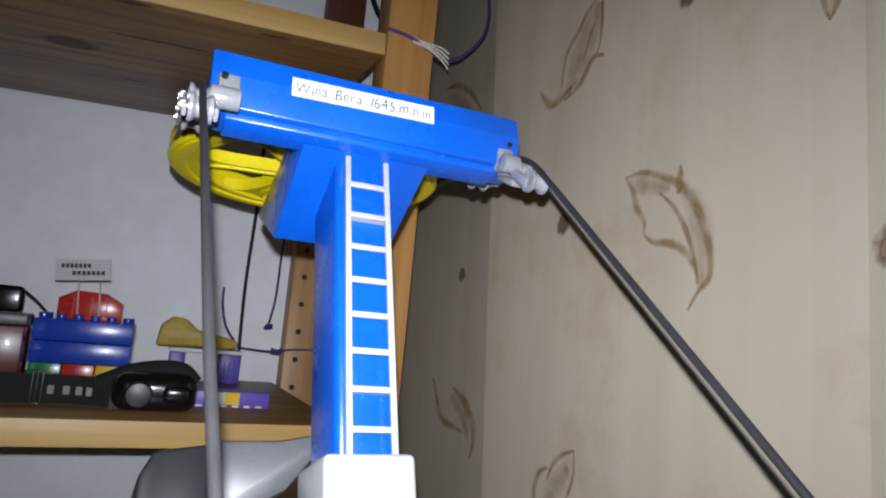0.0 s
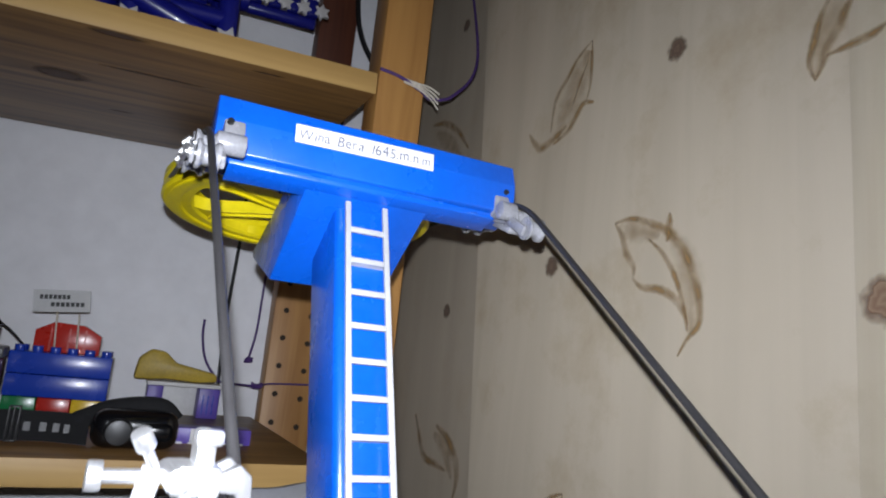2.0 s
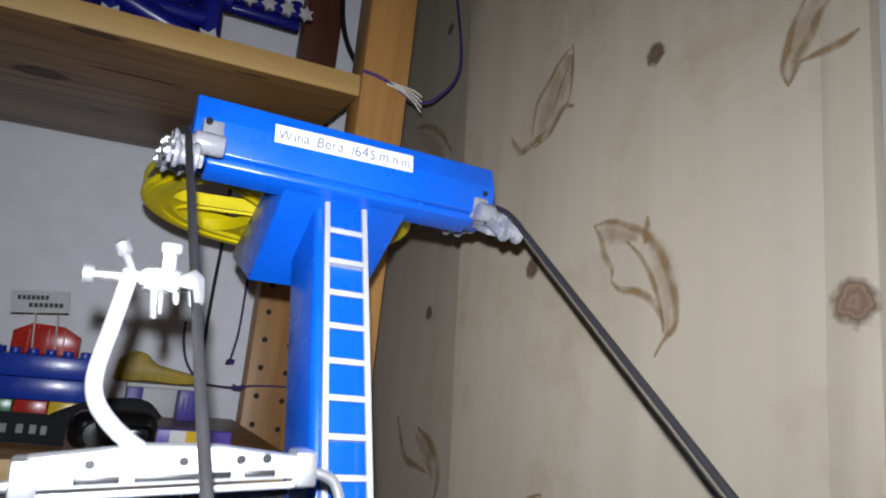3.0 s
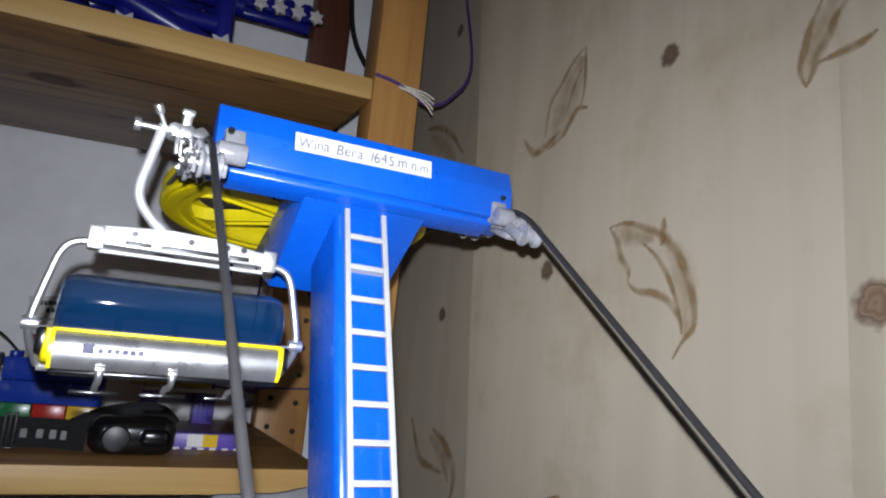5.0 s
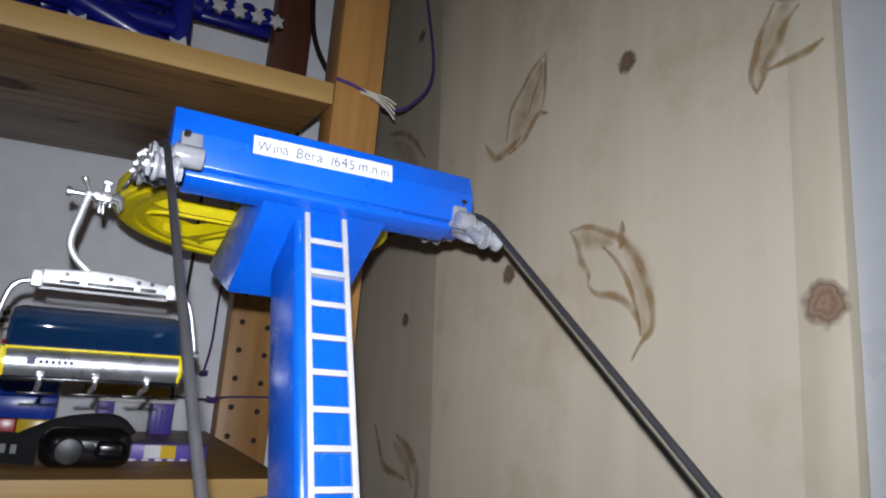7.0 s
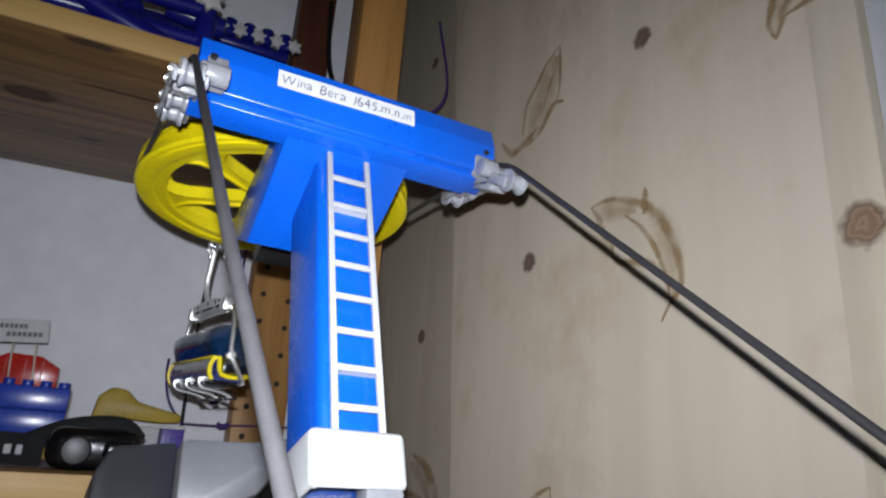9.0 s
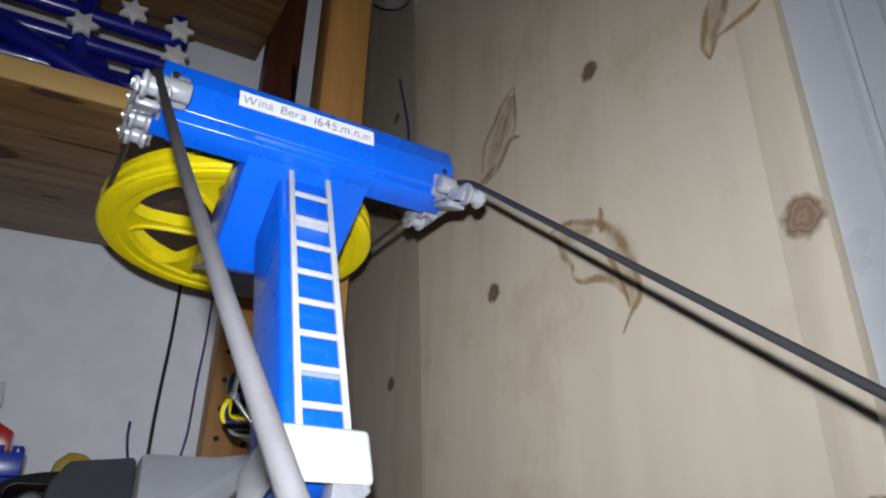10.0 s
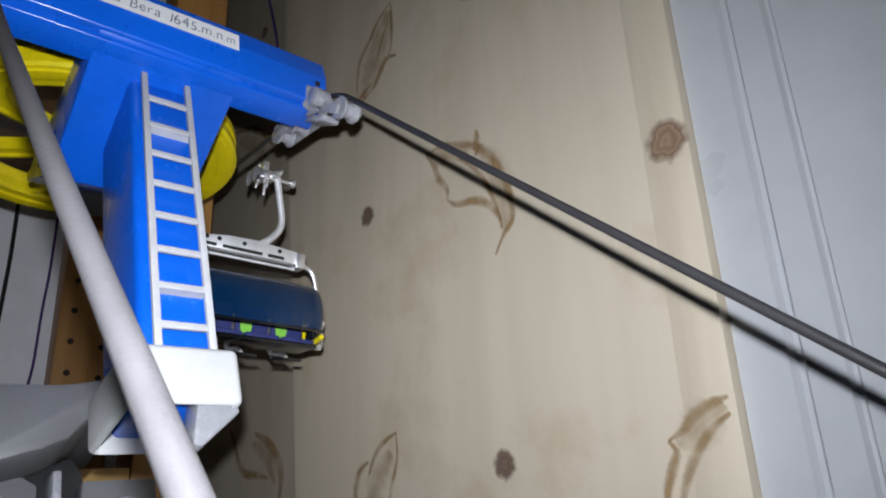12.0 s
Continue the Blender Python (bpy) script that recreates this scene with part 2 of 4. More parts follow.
def cyl(bm, p0, p1, r, r2=None, seg=18, bev=0.0):
    p0, p1 = Vector(p0), Vector(p1)
    d = p1 - p0
    q = bmesh.ops.create_cone(bm, cap_ends=True, segments=seg, radius1=r, radius2=r if r2 is None else r2, depth=d.length)
    rot = d.to_track_quat("Z", "Y").to_matrix().to_4x4()
    bmesh.ops.transform(bm, matrix=Matrix.Translation((p0 + p1) / 2) @ rot, verts=q["verts"])
    if bev:
        es = [e for e in {e for v in q["verts"] for e in v.link_edges} if len(e.link_faces) == 2 and e.calc_face_angle() > 1]
        bmesh.ops.bevel(bm, geom=es, offset=bev, segments=2, affect="EDGES", profile=0.5)
    return bm


def extrude_poly(bm, pts, axis, a0, a1, bev=0.0):
    """A polygon in the two other axes, drawn out from a0 to a1 along axis."""
    def place(p, a):
        q = list(p)
        q.insert(axis, a)
        return q
    lo = [bm.verts.new(place(p, a0)) for p in pts]
    hi = [bm.verts.new(place(p, a1)) for p in pts]
    n = len(pts)
    fs = [bm.faces.new(lo), bm.faces.new(list(reversed(hi)))]
    for i in range(n):
        fs.append(bm.faces.new((lo[i], hi[i], hi[(i + 1) % n], lo[(i + 1) % n])))
    bmesh.ops.recalc_face_normals(bm, faces=fs)
    if bev:
        es = list({e for f in fs for e in f.edges})
        bmesh.ops.bevel(bm, geom=es, offset=bev, segments=2, affect="EDGES", profile=0.5)
    return bm


def smooth_path(pts, n=8):
    """Catmull-Rom through a few points."""
    P = [Vector(p) for p in pts]
    P = [2 * P[0] - P[1]] + P + [2 * P[-1] - P[-2]]
    out = []
    for i in range(1, len(P) - 2):
        for k in range(n):
            t = k / n
            a, b, c, d = P[i - 1], P[i], P[i + 1], P[i + 2]
            out.append(0.5 * (2 * b + (c - a) * t + (2 * a - 5 * b + 4 * c - d) * t * t + (3 * b - a - 3 * c + d) * t ** 3))
    return out + [P[-2]]


def tube(bm, pts, r, seg=10, r_end=None):
    pts = [Vector(p) for p in pts]
    rings = []
    up = Vector((0.013, 0.02, 1)).normalized()
    prev = None
    for i, p in enumerate(pts):
        d = (pts[min(i + 1, len(pts) - 1)] - pts[max(i - 1, 0)]).normalized()
        if prev is None:
            x = d.cross(up)
            if x.length < 0.05:
                x = d.cross(Vector((1, 0, 0)))
        else:
            x = prev - d * prev.dot(d)
        x.normalize()
        prev = x
        y = d.cross(x)
        rr = r if r_end is None else r + (r_end - r) * i / (len(pts) - 1)
        rings.append([bm.verts.new(p + rr * (math.cos(a) * x + math.sin(a) * y)) for a in [2 * math.pi * k / seg for k in range(seg)]])
    for a, b in zip(rings, rings[1:]):
        for k in range(seg):
            bm.faces.new((a[k], a[(k + 1) % seg], b[(k + 1) % seg], b[k]))
    bm.faces.new(list(reversed(rings[0])))
    bm.faces.new(rings[-1])
    bmesh.ops.recalc_face_normals(bm, faces=bm.faces[:])
    return bm


def lathe(bm, prof, seg=72):
    """A closed profile of (radius, height) turned round the z axis."""
    rings = [[bm.verts.new((r * math.cos(2 * math.pi * k / seg), r * math.sin(2 * math.pi * k / seg), z)) for r, z in prof] for k in range(seg)]
    n = len(prof)
    for k in range(seg):
        a, b = rings[k], rings[(k + 1) % seg]
        for i in range(n):
            bm.faces.new((a[i], b[i], b[(i + 1) % n], a[(i + 1) % n]))
    bmesh.ops.recalc_face_normals(bm, faces=bm.faces[:])
    return bm


B = bmesh.new
I = Matrix.Identity(4)

# ---- the room ----
solid("floor", box(B(), -1.6, 1.0, -1.8, 0.95, -0.05, 0.0), M["floor"], "brown wooden floor boards of the room", "floor", "structure")
solid("ceiling", box(B(), -1.6, 1.0, -1.8, 0.95, 2.4, 2.45), M["ceiling"], "plain beige painted ceiling", "ceiling", "structure")
solid("wall_north", box(B(), -1.6, 0.40, 0.88, 0.95, 0, 2.4), M["wall_white"], "plain white plaster wall behind the shelves", "wall", "structure")
solid("wall_west", box(B(), -1.6, -1.55, -1.8, 0.88, 0, 2.4), M["wall_beige"], "plain beige painted wall", "wall", "structure")
solid("wall_south", box(B(), -1.55, 1.0, -1.8, -1.75, 0, 2.4), M["wall_beige"], "plain beige painted wall", "wall", "structure")
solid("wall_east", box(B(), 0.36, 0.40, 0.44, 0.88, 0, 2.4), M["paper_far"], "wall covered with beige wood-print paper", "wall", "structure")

# the board with the printed leaves: its far edge leans a little
bm = B()
LEAN_Y = 0.031
def lean(y, z):
    """A place on the leaning board and door frame."""
    return (y + LEAN_Y * (z - 1.30), z)
extrude_poly(bm, [lean(0.2107, 0.0), lean(0.2107, 2.395), (0.6415, 2.395), (0.3775, 0.0)], 0, 0.325, 0.3445)
board = solid("panel", bm, M["paper"], "tall board with beige wood print and brown leaves", "panel", "structure")
bm = B()
extrude_poly(bm, [lean(0.1893, 0.0), lean(0.1893, 2.395), lean(0.2105, 2.395), lean(0.2105, 0.0)], 0, 0.3242, 0.3445, 0.0006)
part("edge_strip", bm, M["paper_edge"], board, "lighter beige edge strip")

# white door frame beside it, with two grooves
bm = B()
extrude_poly(bm, [(0.3305, 0.1905), (0.3305, 0.1718), (0.3335, 0.1700), (0.3335, 0.1681), (0.3305, 0.1663), (0.3305, 0.1540), (0.3330, 0.1527), (0.3330, 0.1514), (0.3305, 0.1501), (0.3305, -0.05), (0.39, -0.05), (0.39, 0.1905)], 2, 0.0, 2.395)
for v in bm.verts:
    v.co.y += LEAN_Y * (v.co.z - 1.30) - 0.0015
solid("door_frame", bm, M["white_lacquer"], "white lacquered door frame with fine grooves", "door frame", "structure")
solid("door_1", box(B(), 0.352, 0.39, -1.74, -0.055, 0.005, 2.395, 0.002), M["white_lacquer"], "plain white lacquered door leaf", "door", "structure")


# ---- prints on the board ----
def ribbon(bm, pts, w0, w1, x):
    """A soft-edged brush stroke on the board through (y, z) points, thin at both ends."""
    soft = bm.verts.layers.float.get("soft") or bm.verts.layers.float.new("soft")
    path = smooth_path([(p[0], p[1], 0) for p in pts], 7)
    n = len(path) - 1
    prev = None
    for i, p in enumerate(path):
        d = (path[min(i + 1, n)] - path[max(i - 1, 0)]).normalized()
        s = Vector((-d.y, d.x, 0))
        t = i / n
        w = (w0 + (w1 - w0) * t) * (0.3 + 0.7 * math.sin(math.pi * t)) * (1 + 0.10 * math.sin(i * 2.3))
        row = []
        for k, a in ((-0.75, 0.0), (-0.35, 0.75), (0.05, 1.0), (0.4, 0.7), (0.75, 0.0)):
            q = p + s * w * k
            v = bm.verts.new((x, q.x, q.y))
            v[soft] = a
            row.append(v)
        if prev:
            for k in range(4):
                bm.faces.new((prev[k], row[k], row[k + 1], prev[k + 1]))
        prev = row
    return bm


def leaf_print(owner, strokes, washes, x=0.3247):
    """A leaf drawn in watercolour: dark strokes of (width, points) over broad pale ones."""
    for name, lines, lift in (("leaf_wash", washes, 0.0), ("leaf_print", strokes, 0.0002)):
        bm = B()
        for i, (w, pts) in enumerate(lines):
            ribbon(bm, pts, w * 1.25, w, x - lift - 0.00004 * i)
        part(name, bm, M[name], owner)


def knot(owner, y, z, ry, rz, tone, x=0.3247):
    bm = B()
    rng = random.Random(int(y * 9973 + z * 331))
    vs = []
    for k in range(28):
        a = 2 * math.pi * k / 28
        j = 1 + rng.uniform(-0.05, 0.05)
        vs.append(bm.verts.new((0, ry * j * math.cos(a) * 1.2, rz * j * math.sin(a) * 1.2)))
    bm.faces.new(vs)
    part("knot_print", bm, tone, owner, "", False, pose(x, y, z))


KN = knot_mat("knot_dark", (0.11, 0.070, 0.05), (0.17, 0.115, 0.08), 0.0075)
KP = knot_mat("knot_pale", (0.20, 0.115, 0.07), (0.29, 0.20, 0.13), 0.0100)
knot(board, 0.313, 1.4295, 0.0090, 0.0085, KN)
knot(board, 0.4185, 1.3125, 0.0085, 0.0075, KN)
knot(board, 0.1980, 1.2825, 0.0100, 0.0120, KP, x=0.3238)
knot(board, 0.3040, 1.1522, 0.0085, 0.0098, KN)
# the slim leaf with a hooked stalk
leaf_print(board, [(0.0034, [(0.391, 1.466), (0.405, 1.459), (0.417, 1.447), (0.428, 1.436), (0.431, 1.424), (0.432, 1.411)]),
                   (0.0026, [(0.391, 1.466), (0.390, 1.450), (0.390, 1.434), (0.393, 1.423)]),
                   (0.0042, [(0.385, 1.420), (0.396, 1.422), (0.405, 1.413), (0.413, 1.406), (0.428, 1.401)]),
                   (0.0050, [(0.413, 1.411), (0.429, 1.405), (0.443, 1.402), (0.453, 1.409), (0.460, 1.417)]),
                   (0.0016, [(0.394, 1.452), (0.402, 1.438), (0.409, 1.421)])],
           [(0.020, [(0.394, 1.460), (0.408, 1.431), (0.425, 1.405)])])
# the large curled leaf
leaf_print(board, [(0.0040, [(0.356, 1.334), (0.342, 1.335), (0.326, 1.330), (0.312, 1.323), (0.301, 1.312), (0.294, 1.300), (0.289, 1.285), (0.289, 1.273), (0.296, 1.266), (0.302, 1.257)]),
                   (0.0028, [(0.327, 1.321), (0.316, 1.312), (0.307, 1.300), (0.300, 1.285), (0.296, 1.273)]),
                   (0.0040, [(0.313, 1.318), (0.312, 1.327), (0.312, 1.334)]),
                   (0.0038, [(0.356, 1.334), (0.349, 1.325), (0.345, 1.315), (0.338, 1.306), (0.338, 1.299)]),
                   (0.0038, [(0.338, 1.299), (0.330, 1.294), (0.316, 1.292), (0.306, 1.287), (0.299, 1.279), (0.296, 1.270)])],
           [(0.012, [(0.311, 1.324), (0.299, 1.306), (0.294, 1.288), (0.294, 1.268)]),
            (0.010, [(0.352, 1.332), (0.337, 1.327), (0.319, 1.322)])])
leaf_print(board, [(0.0036, [(0.207, 1.417), (0.214, 1.410), (0.217, 1.403), (0.223, 1.394), (0.225, 1.387), (0.228, 1.381)]),
                   (0.0030, [(0.219, 1.423), (0.226, 1.410), (0.229, 1.399), (0.231, 1.390), (0.228, 1.381)]),
                   (0.0034, [(0.196, 1.396), (0.203, 1.393), (0.212, 1.392), (0.223, 1.391)]),
                   (0.0034, [(0.193, 1.425), (0.203, 1.421), (0.214, 1.423), (0.224, 1.430)])],
           [(0.011, [(0.213, 1.420), (0.223, 1.402), (0.2285, 1.383)])], x=0.3238)
leaf_print(board, [(0.0034, [(0.1875, 1.175), (0.194, 1.173), (0.202, 1.169), (0.207, 1.164), (0.214, 1.160)]),
                   (0.0032, [(0.214, 1.160), (0.211, 1.156), (0.213, 1.151), (0.216, 1.144), (0.217, 1.138), (0.214, 1.128)]),
                   (0.0032, [(0.1875, 1.169), (0.196, 1.163), (0.202, 1.156), (0.207, 1.148), (0.211, 1.138), (0.214, 1.128)])],
           [(0.012, [(0.190, 1.173), (0.200, 1.165), (0.210, 1.158)])], x=0.3234)
leaf_print(board, [(0.0030, [(0.389, 1.171), (0.402, 1.165), (0.411, 1.157), (0.416, 1.147)]),
                   (0.0024, [(0.389, 1.171), (0.388, 1.159), (0.390, 1.150), (0.394, 1.141), (0.396, 1.132), (0.405, 1.118)]),
                   (0.0042, [(0.416, 1.155), (0.425, 1.150), (0.429, 1.140), (0.428, 1.130), (0.420, 1.118)])],
           [(0.014, [(0.394, 1.160), (0.408, 1.144), (0.414, 1.126)])])
east = bpy.data.objects["wall_east"]
knot(east, 0.640, 1.2905, 0.010, 0.010, KN, x=0.3597)
knot(east, 0.662, 1.603, 0.010, 0.010, KN, x=0.3597)
leaf_print(east, [(0.0060, [(0.686, 1.186), (0.673, 1.168), (0.657, 1.149), (0.628, 1.146), (0.610, 1.144)]),
                  (0.0080, [(0.637, 1.181), (0.611, 1.172), (0.592, 1.155), (0.587, 1.141), (0.591, 1.124)])],
           [(0.012, [(0.641, 1.173), (0.614, 1.161), (0.597, 1.139)])], x=0.3596)
leaf_print(east, [(0.0060, [(0.722, 1.505), (0.688, 1.498), (0.655, 1.480), (0.628, 1.455)])],
           [(0.014, [(0.709, 1.492), (0.673, 1.472), (0.643, 1.449)])], x=0.3596)


# ---- shelf unit ----
unit = thing("shelf_unit", pose(0, 0, 0), "open pine shelf unit with drilled uprights", "shelf")


def post(x0, x1, y0, y1, z0=0.0, z1=2.1, tone="pine_up"):
    return part("post", box(B(), x0, x1, y0, y1, z0, z1, 0.0015), M[tone], unit)


front_post = post(0.2305, 0.272, 0.55, 0.582)
back_post = post(0.2350, 0.2945, 0.835, 0.862, 0.0, 1.462)
upper_post = post(0.2405, 0.287, 0.835, 0.862, 1.463, 2.1, "stained")
upper_post["label"] = "dark red stained upper post"
left_posts = [post(-0.66, -0.618, 0.55, 0.582), post(-0.66, -0.618, 0.835, 0.862)]
bm = B()
cyl(bm, (0, 0, 0), (0, 0.0012, 0), 0.0032, seg=14)
dot = part("peg_hole", bm, M["hole"], back_post, "", False, pose(0.2535, 0.8343, 1.1))
for i in range(24):
    for x in (0.2485, 0.2785):
        if i or x > 0.26:
            q = new("peg_hole", dot.data)
            q.parent = back_post
            q.matrix_basis = pose(x, 0.8343, 0.769 + 0.032 * i - (0.004 if x > 0.27 else 0))
dot.matrix_basis = pose(0.2485, 0.8343, 0.769)
KS = knot_mat("shelf_knot", (0.05, 0.02, 0.01), (0.10, 0.045, 0.02), 0.017)
def board_shelf(z, slope, y0=0.55, y1=0.852):
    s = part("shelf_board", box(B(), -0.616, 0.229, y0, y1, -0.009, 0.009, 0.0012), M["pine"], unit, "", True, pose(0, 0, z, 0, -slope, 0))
    # thin strip added to carry the lit tone of the board's front
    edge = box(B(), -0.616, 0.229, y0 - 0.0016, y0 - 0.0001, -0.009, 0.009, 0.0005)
    part("lit_edge", edge, M["pine_lit_edge"], s, "pine front edge in a lit tone")
    return s
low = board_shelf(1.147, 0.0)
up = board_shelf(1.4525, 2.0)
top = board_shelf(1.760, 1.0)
def shelf_knot(owner, x, y, z, long, wide):
    """A dark knot or streak in the wood, stretched along the grain."""
    bm = B()
    bm.faces.new([bm.verts.new((0.024 * math.cos(2 * math.pi * k / 24), 0.024 * math.sin(2 * math.pi * k / 24), 0)) for k in range(24)])
    part("knot", bm, KS, owner, "", False, pose(x, y, z) @ Matrix.Diagonal((long, wide, 1, 1)))
shelf_knot(up, -0.0047, 0.6683, -0.0094, 1.25, 0.75)
shelf_knot(up, 0.0642, 0.6234, -0.0094, 2.60, 0.16)
shelf_knot(up, 0.0359, 0.5552, -0.0094, 1.20, 0.30)
shelf_knot(up, 0.0422, 0.7429, -0.0094, 0.70, 0.14)
shelf_knot(up, 0.1436, 0.5602, -0.0094, 0.80, 0.13)


# ---- ropeway tower ----
O = Vector((0.1557, 0.278, 1.1983))
tower = thing("ropeway_tower", pose(*O, -21.5, 0, 0), "blue plastic toy ropeway tower leaning back, with yellow wheel", "toy tower")

bm = B()
box(bm, -0.0125, 0.0125, 0.0035, 0.040, -0.0230, 0.118, 0.0032, 3)
column = part("column", bm, M["blue"], tower)

bm = B()
# face with a slight fold, a lip along its lower edge, open slot behind the lip
extrude_poly(bm, [(-0.0172, 0.1424), (-0.0178, 0.1418), (-0.0174, 0.1318), (-0.0130, 0.1194), (-0.0122, 0.1190), (0.004, 0.1190), (0.004, 0.1424)], 0, -0.0680, 0.0690, 0.0004)
extrude_poly(bm, [(-0.0100, 0.1192), (-0.0088, 0.1166), (-0.0040, 0.1162), (0.003, 0.1162), (0.003, 0.1192)], 0, -0.0610, 0.0600, 0.0004)
beam = part("beam", bm, M["blue"], tower)

bm = B()
extrude_poly(bm, [(-0.0120, 0.1250), (-0.0126, 0.1198), (-0.0095, 0.1182), (0.0535, 0.1000), (0.096, 0.133), (0.096, 0.137), (0.000, 0.137), (0.000, 0.1250)], 0, -0.0282, 0.0282, 0.0006)
part("bracket", bm, M["blue"], tower)

ladder = part("ladder_rail", box(B(), -0.0097, -0.0074, -0.0014, 0.0005, -0.010, 0.1155, 0.0002), M["ladder"], tower, "grey ladder rail")
part("ladder_rail", box(B(), 0.0074, 0.0097, -0.0014, 0.0005, -0.010, 0.1155, 0.0002), M["ladder"], tower, "grey ladder rail")
for i in range(8):
    w = 0.0146 * i
    part("ladder_rung", box(B(), -0.0075, 0.0075, -0.0010, 0.0003, w - 0.0012, w + 0.0012, 0.0002), M["ladder"], tower, "grey ladder rung")
for z in (0.0146, 0.0876):
    part("ladder_clip", box(B(), -0.0085, 0.0085, 0.0003, 0.0045, z - 0.0008, z + 0.0008), M["ladder"], tower, "", False)

bm = box(B(), -0.0185, 0.0152, -0.0045, 0.034, -0.0280, -0.0088, 0.0024, 3)
bm.normal_update()
under = [f for f in bm.faces if f.normal.z < -0.95]
bmesh.ops.inset_region(bm, faces=under, thickness=0.0006, depth=0.0)
bmesh.ops.inset_region(bm, faces=under, thickness=0.0004, depth=-0.0120)
collar = part("collar", bm, M["collar"], tower, "white collar round the column foot")
bm = B()
extrude_poly(bm, [(0.0140, -0.0200), (0.0146, -0.0292), (0.0020, -0.0400), (-0.0005, -0.0390), (0.0030, -0.0200)], 1, -0.0015, 0.0090, 0.0006)
part("foot_gusset", bm, M["clear_grey"], tower, "pale grey gusset")

# paper name strip with handwriting
bm = B()
box(bm, -0.0372, 0.0255, 0.0, 0.0003, 0.0, 0.0080)
strip = part("name_strip", bm, M["label"], tower, "white paper strip with handwriting", False, pose(0, -0.0172, 0.1289, 13.3, -1.3, 0))
hand = random.Random(3)
ink = B()
pen = -0.0362
dg = bpy.context.evaluated_depsgraph_get
for ch in "Wina Bera 1645.m.n.m":
    if ch == " ":
        pen += 0.0026
        continue
    tx = bpy.data.curves.new("letter", "FONT")
    tx.body, tx.size, tx.offset = ch, 0.0066 * hand.uniform(0.92, 1.08), -0.00004
    tx.shear = hand.uniform(0.0, 0.12)
    tmp = new("letter", tx)
    bpy.context.view_layer.update()
    me = bpy.data.meshes.new_from_object(tmp.evaluated_get(dg()))
    bpy.data.objects.remove(tmp)
    wide = max(v.co.x for v in me.vertices)
    me.transform(pose(pen, -0.00015, 0.0018 + hand.uniform(-0.0003, 0.0003), 90, hand.uniform(-5, 5), 0))
    ink.from_mesh(me)
    pen += wide * 0.99 + 0.00045
squeeze = 0.0600 / (pen + 0.0362)
for v in ink.verts:
    v.co.x = -0.0360 + (v.co.x + 0.0362) * squeeze
part("writing", ink, M["ink"], strip, "dark handwriting", False)

# yellow bull wheel; its hub turns about an axis leaning 12 degrees
WH = pose(0, 0.1065, 0.1756, 14.8, 0, 0)
R_ROPE, Z_ROPE = 0.0756, 0.0020
bm = B()
lathe(bm, [(0.0605, -0.0035), (0.0620, -0.0052), (0.0765, -0.0052), (0.0780, -0.0038), (0.0777, 0.0006), (0.0738, 0.0014), (0.0738, 0.0030), (0.0777, 0.0038), (0.0777, 0.0076), (0.0735, 0.0086), (0.0620, 0.0086), (0.0605, 0.0074), (0.0640, 0.0030), (0.0640, -0.0030)], 96)
wheel = part("bull_wheel", bm, M["yellow"], tower, "yellow spoked bull wheel", True, WH)
part("rim_lip", lathe(B(), [(0.0675, -0.0052), (0.0675, -0.0064), (0.0688, -0.0070), (0.0742, -0.0064), (0.0742, -0.0050)]), M["yellow"], wheel)
part("rope_liner", lathe(B(), [(0.0739, 0.0015), (0.0744, 0.0018), (0.0744, 0.0026), (0.0739, 0.0029)], 64), M["rubber"], wheel, "black rubber liner in the groove")
bm = B()
cyl(bm, (0, 0, -0.007), (0, 0, 0.007), 0.0125, seg=36, bev=0.0008)
part("hub", bm, M["yellow"], wheel)
for i in range(6):
    bm = B()
    half = [(0.010, 0.0046), (0.040, 0.0046), (0.0500, 0.0054), (0.0560, 0.0080), (0.0600, 0.0130), (0.0612, 0.0170)]
    extrude_poly(bm, [(x, -y) for x, y in half] + [(x, y) for x, y in reversed(half)], 2, -0.0030, 0.0026)
    for e in (-1, 1):
        rim = [(x, e * y) for x, y in half] + [(x + 0.0004, e * (y - 0.0016)) for x, y in reversed(half)]
        extrude_poly(bm, rim, 2, -0.0046, -0.0028)
    part("spoke", bm, M["yellow"], wheel, "", True, pose(0, 0, 0, 0, 0, 60 * i))
bm = B()
cyl(bm, (0, 0.094, 0.130), (0, 0.1040, 0.166), 0.006)
box(bm, -0.012, 0.012, 0.072, 0.104, 0.126, 0.1365, 0.001)
part("axle", bm, M["dark_grey"], tower)


# roller batteries at both ends of the beam; heights follow the rope
ZR, RHO, RR = 1.3195, 0.055, 0.0042
YB = {-1: 0.3142, 1: 0.3225}
def bend(a, side):
    """A point of the bent rope, a degrees before it lies level: (y, z)."""
    return YB[side] - RHO * math.sin(radians(a)), ZR - RHO * (1 - math.cos(radians(a)))


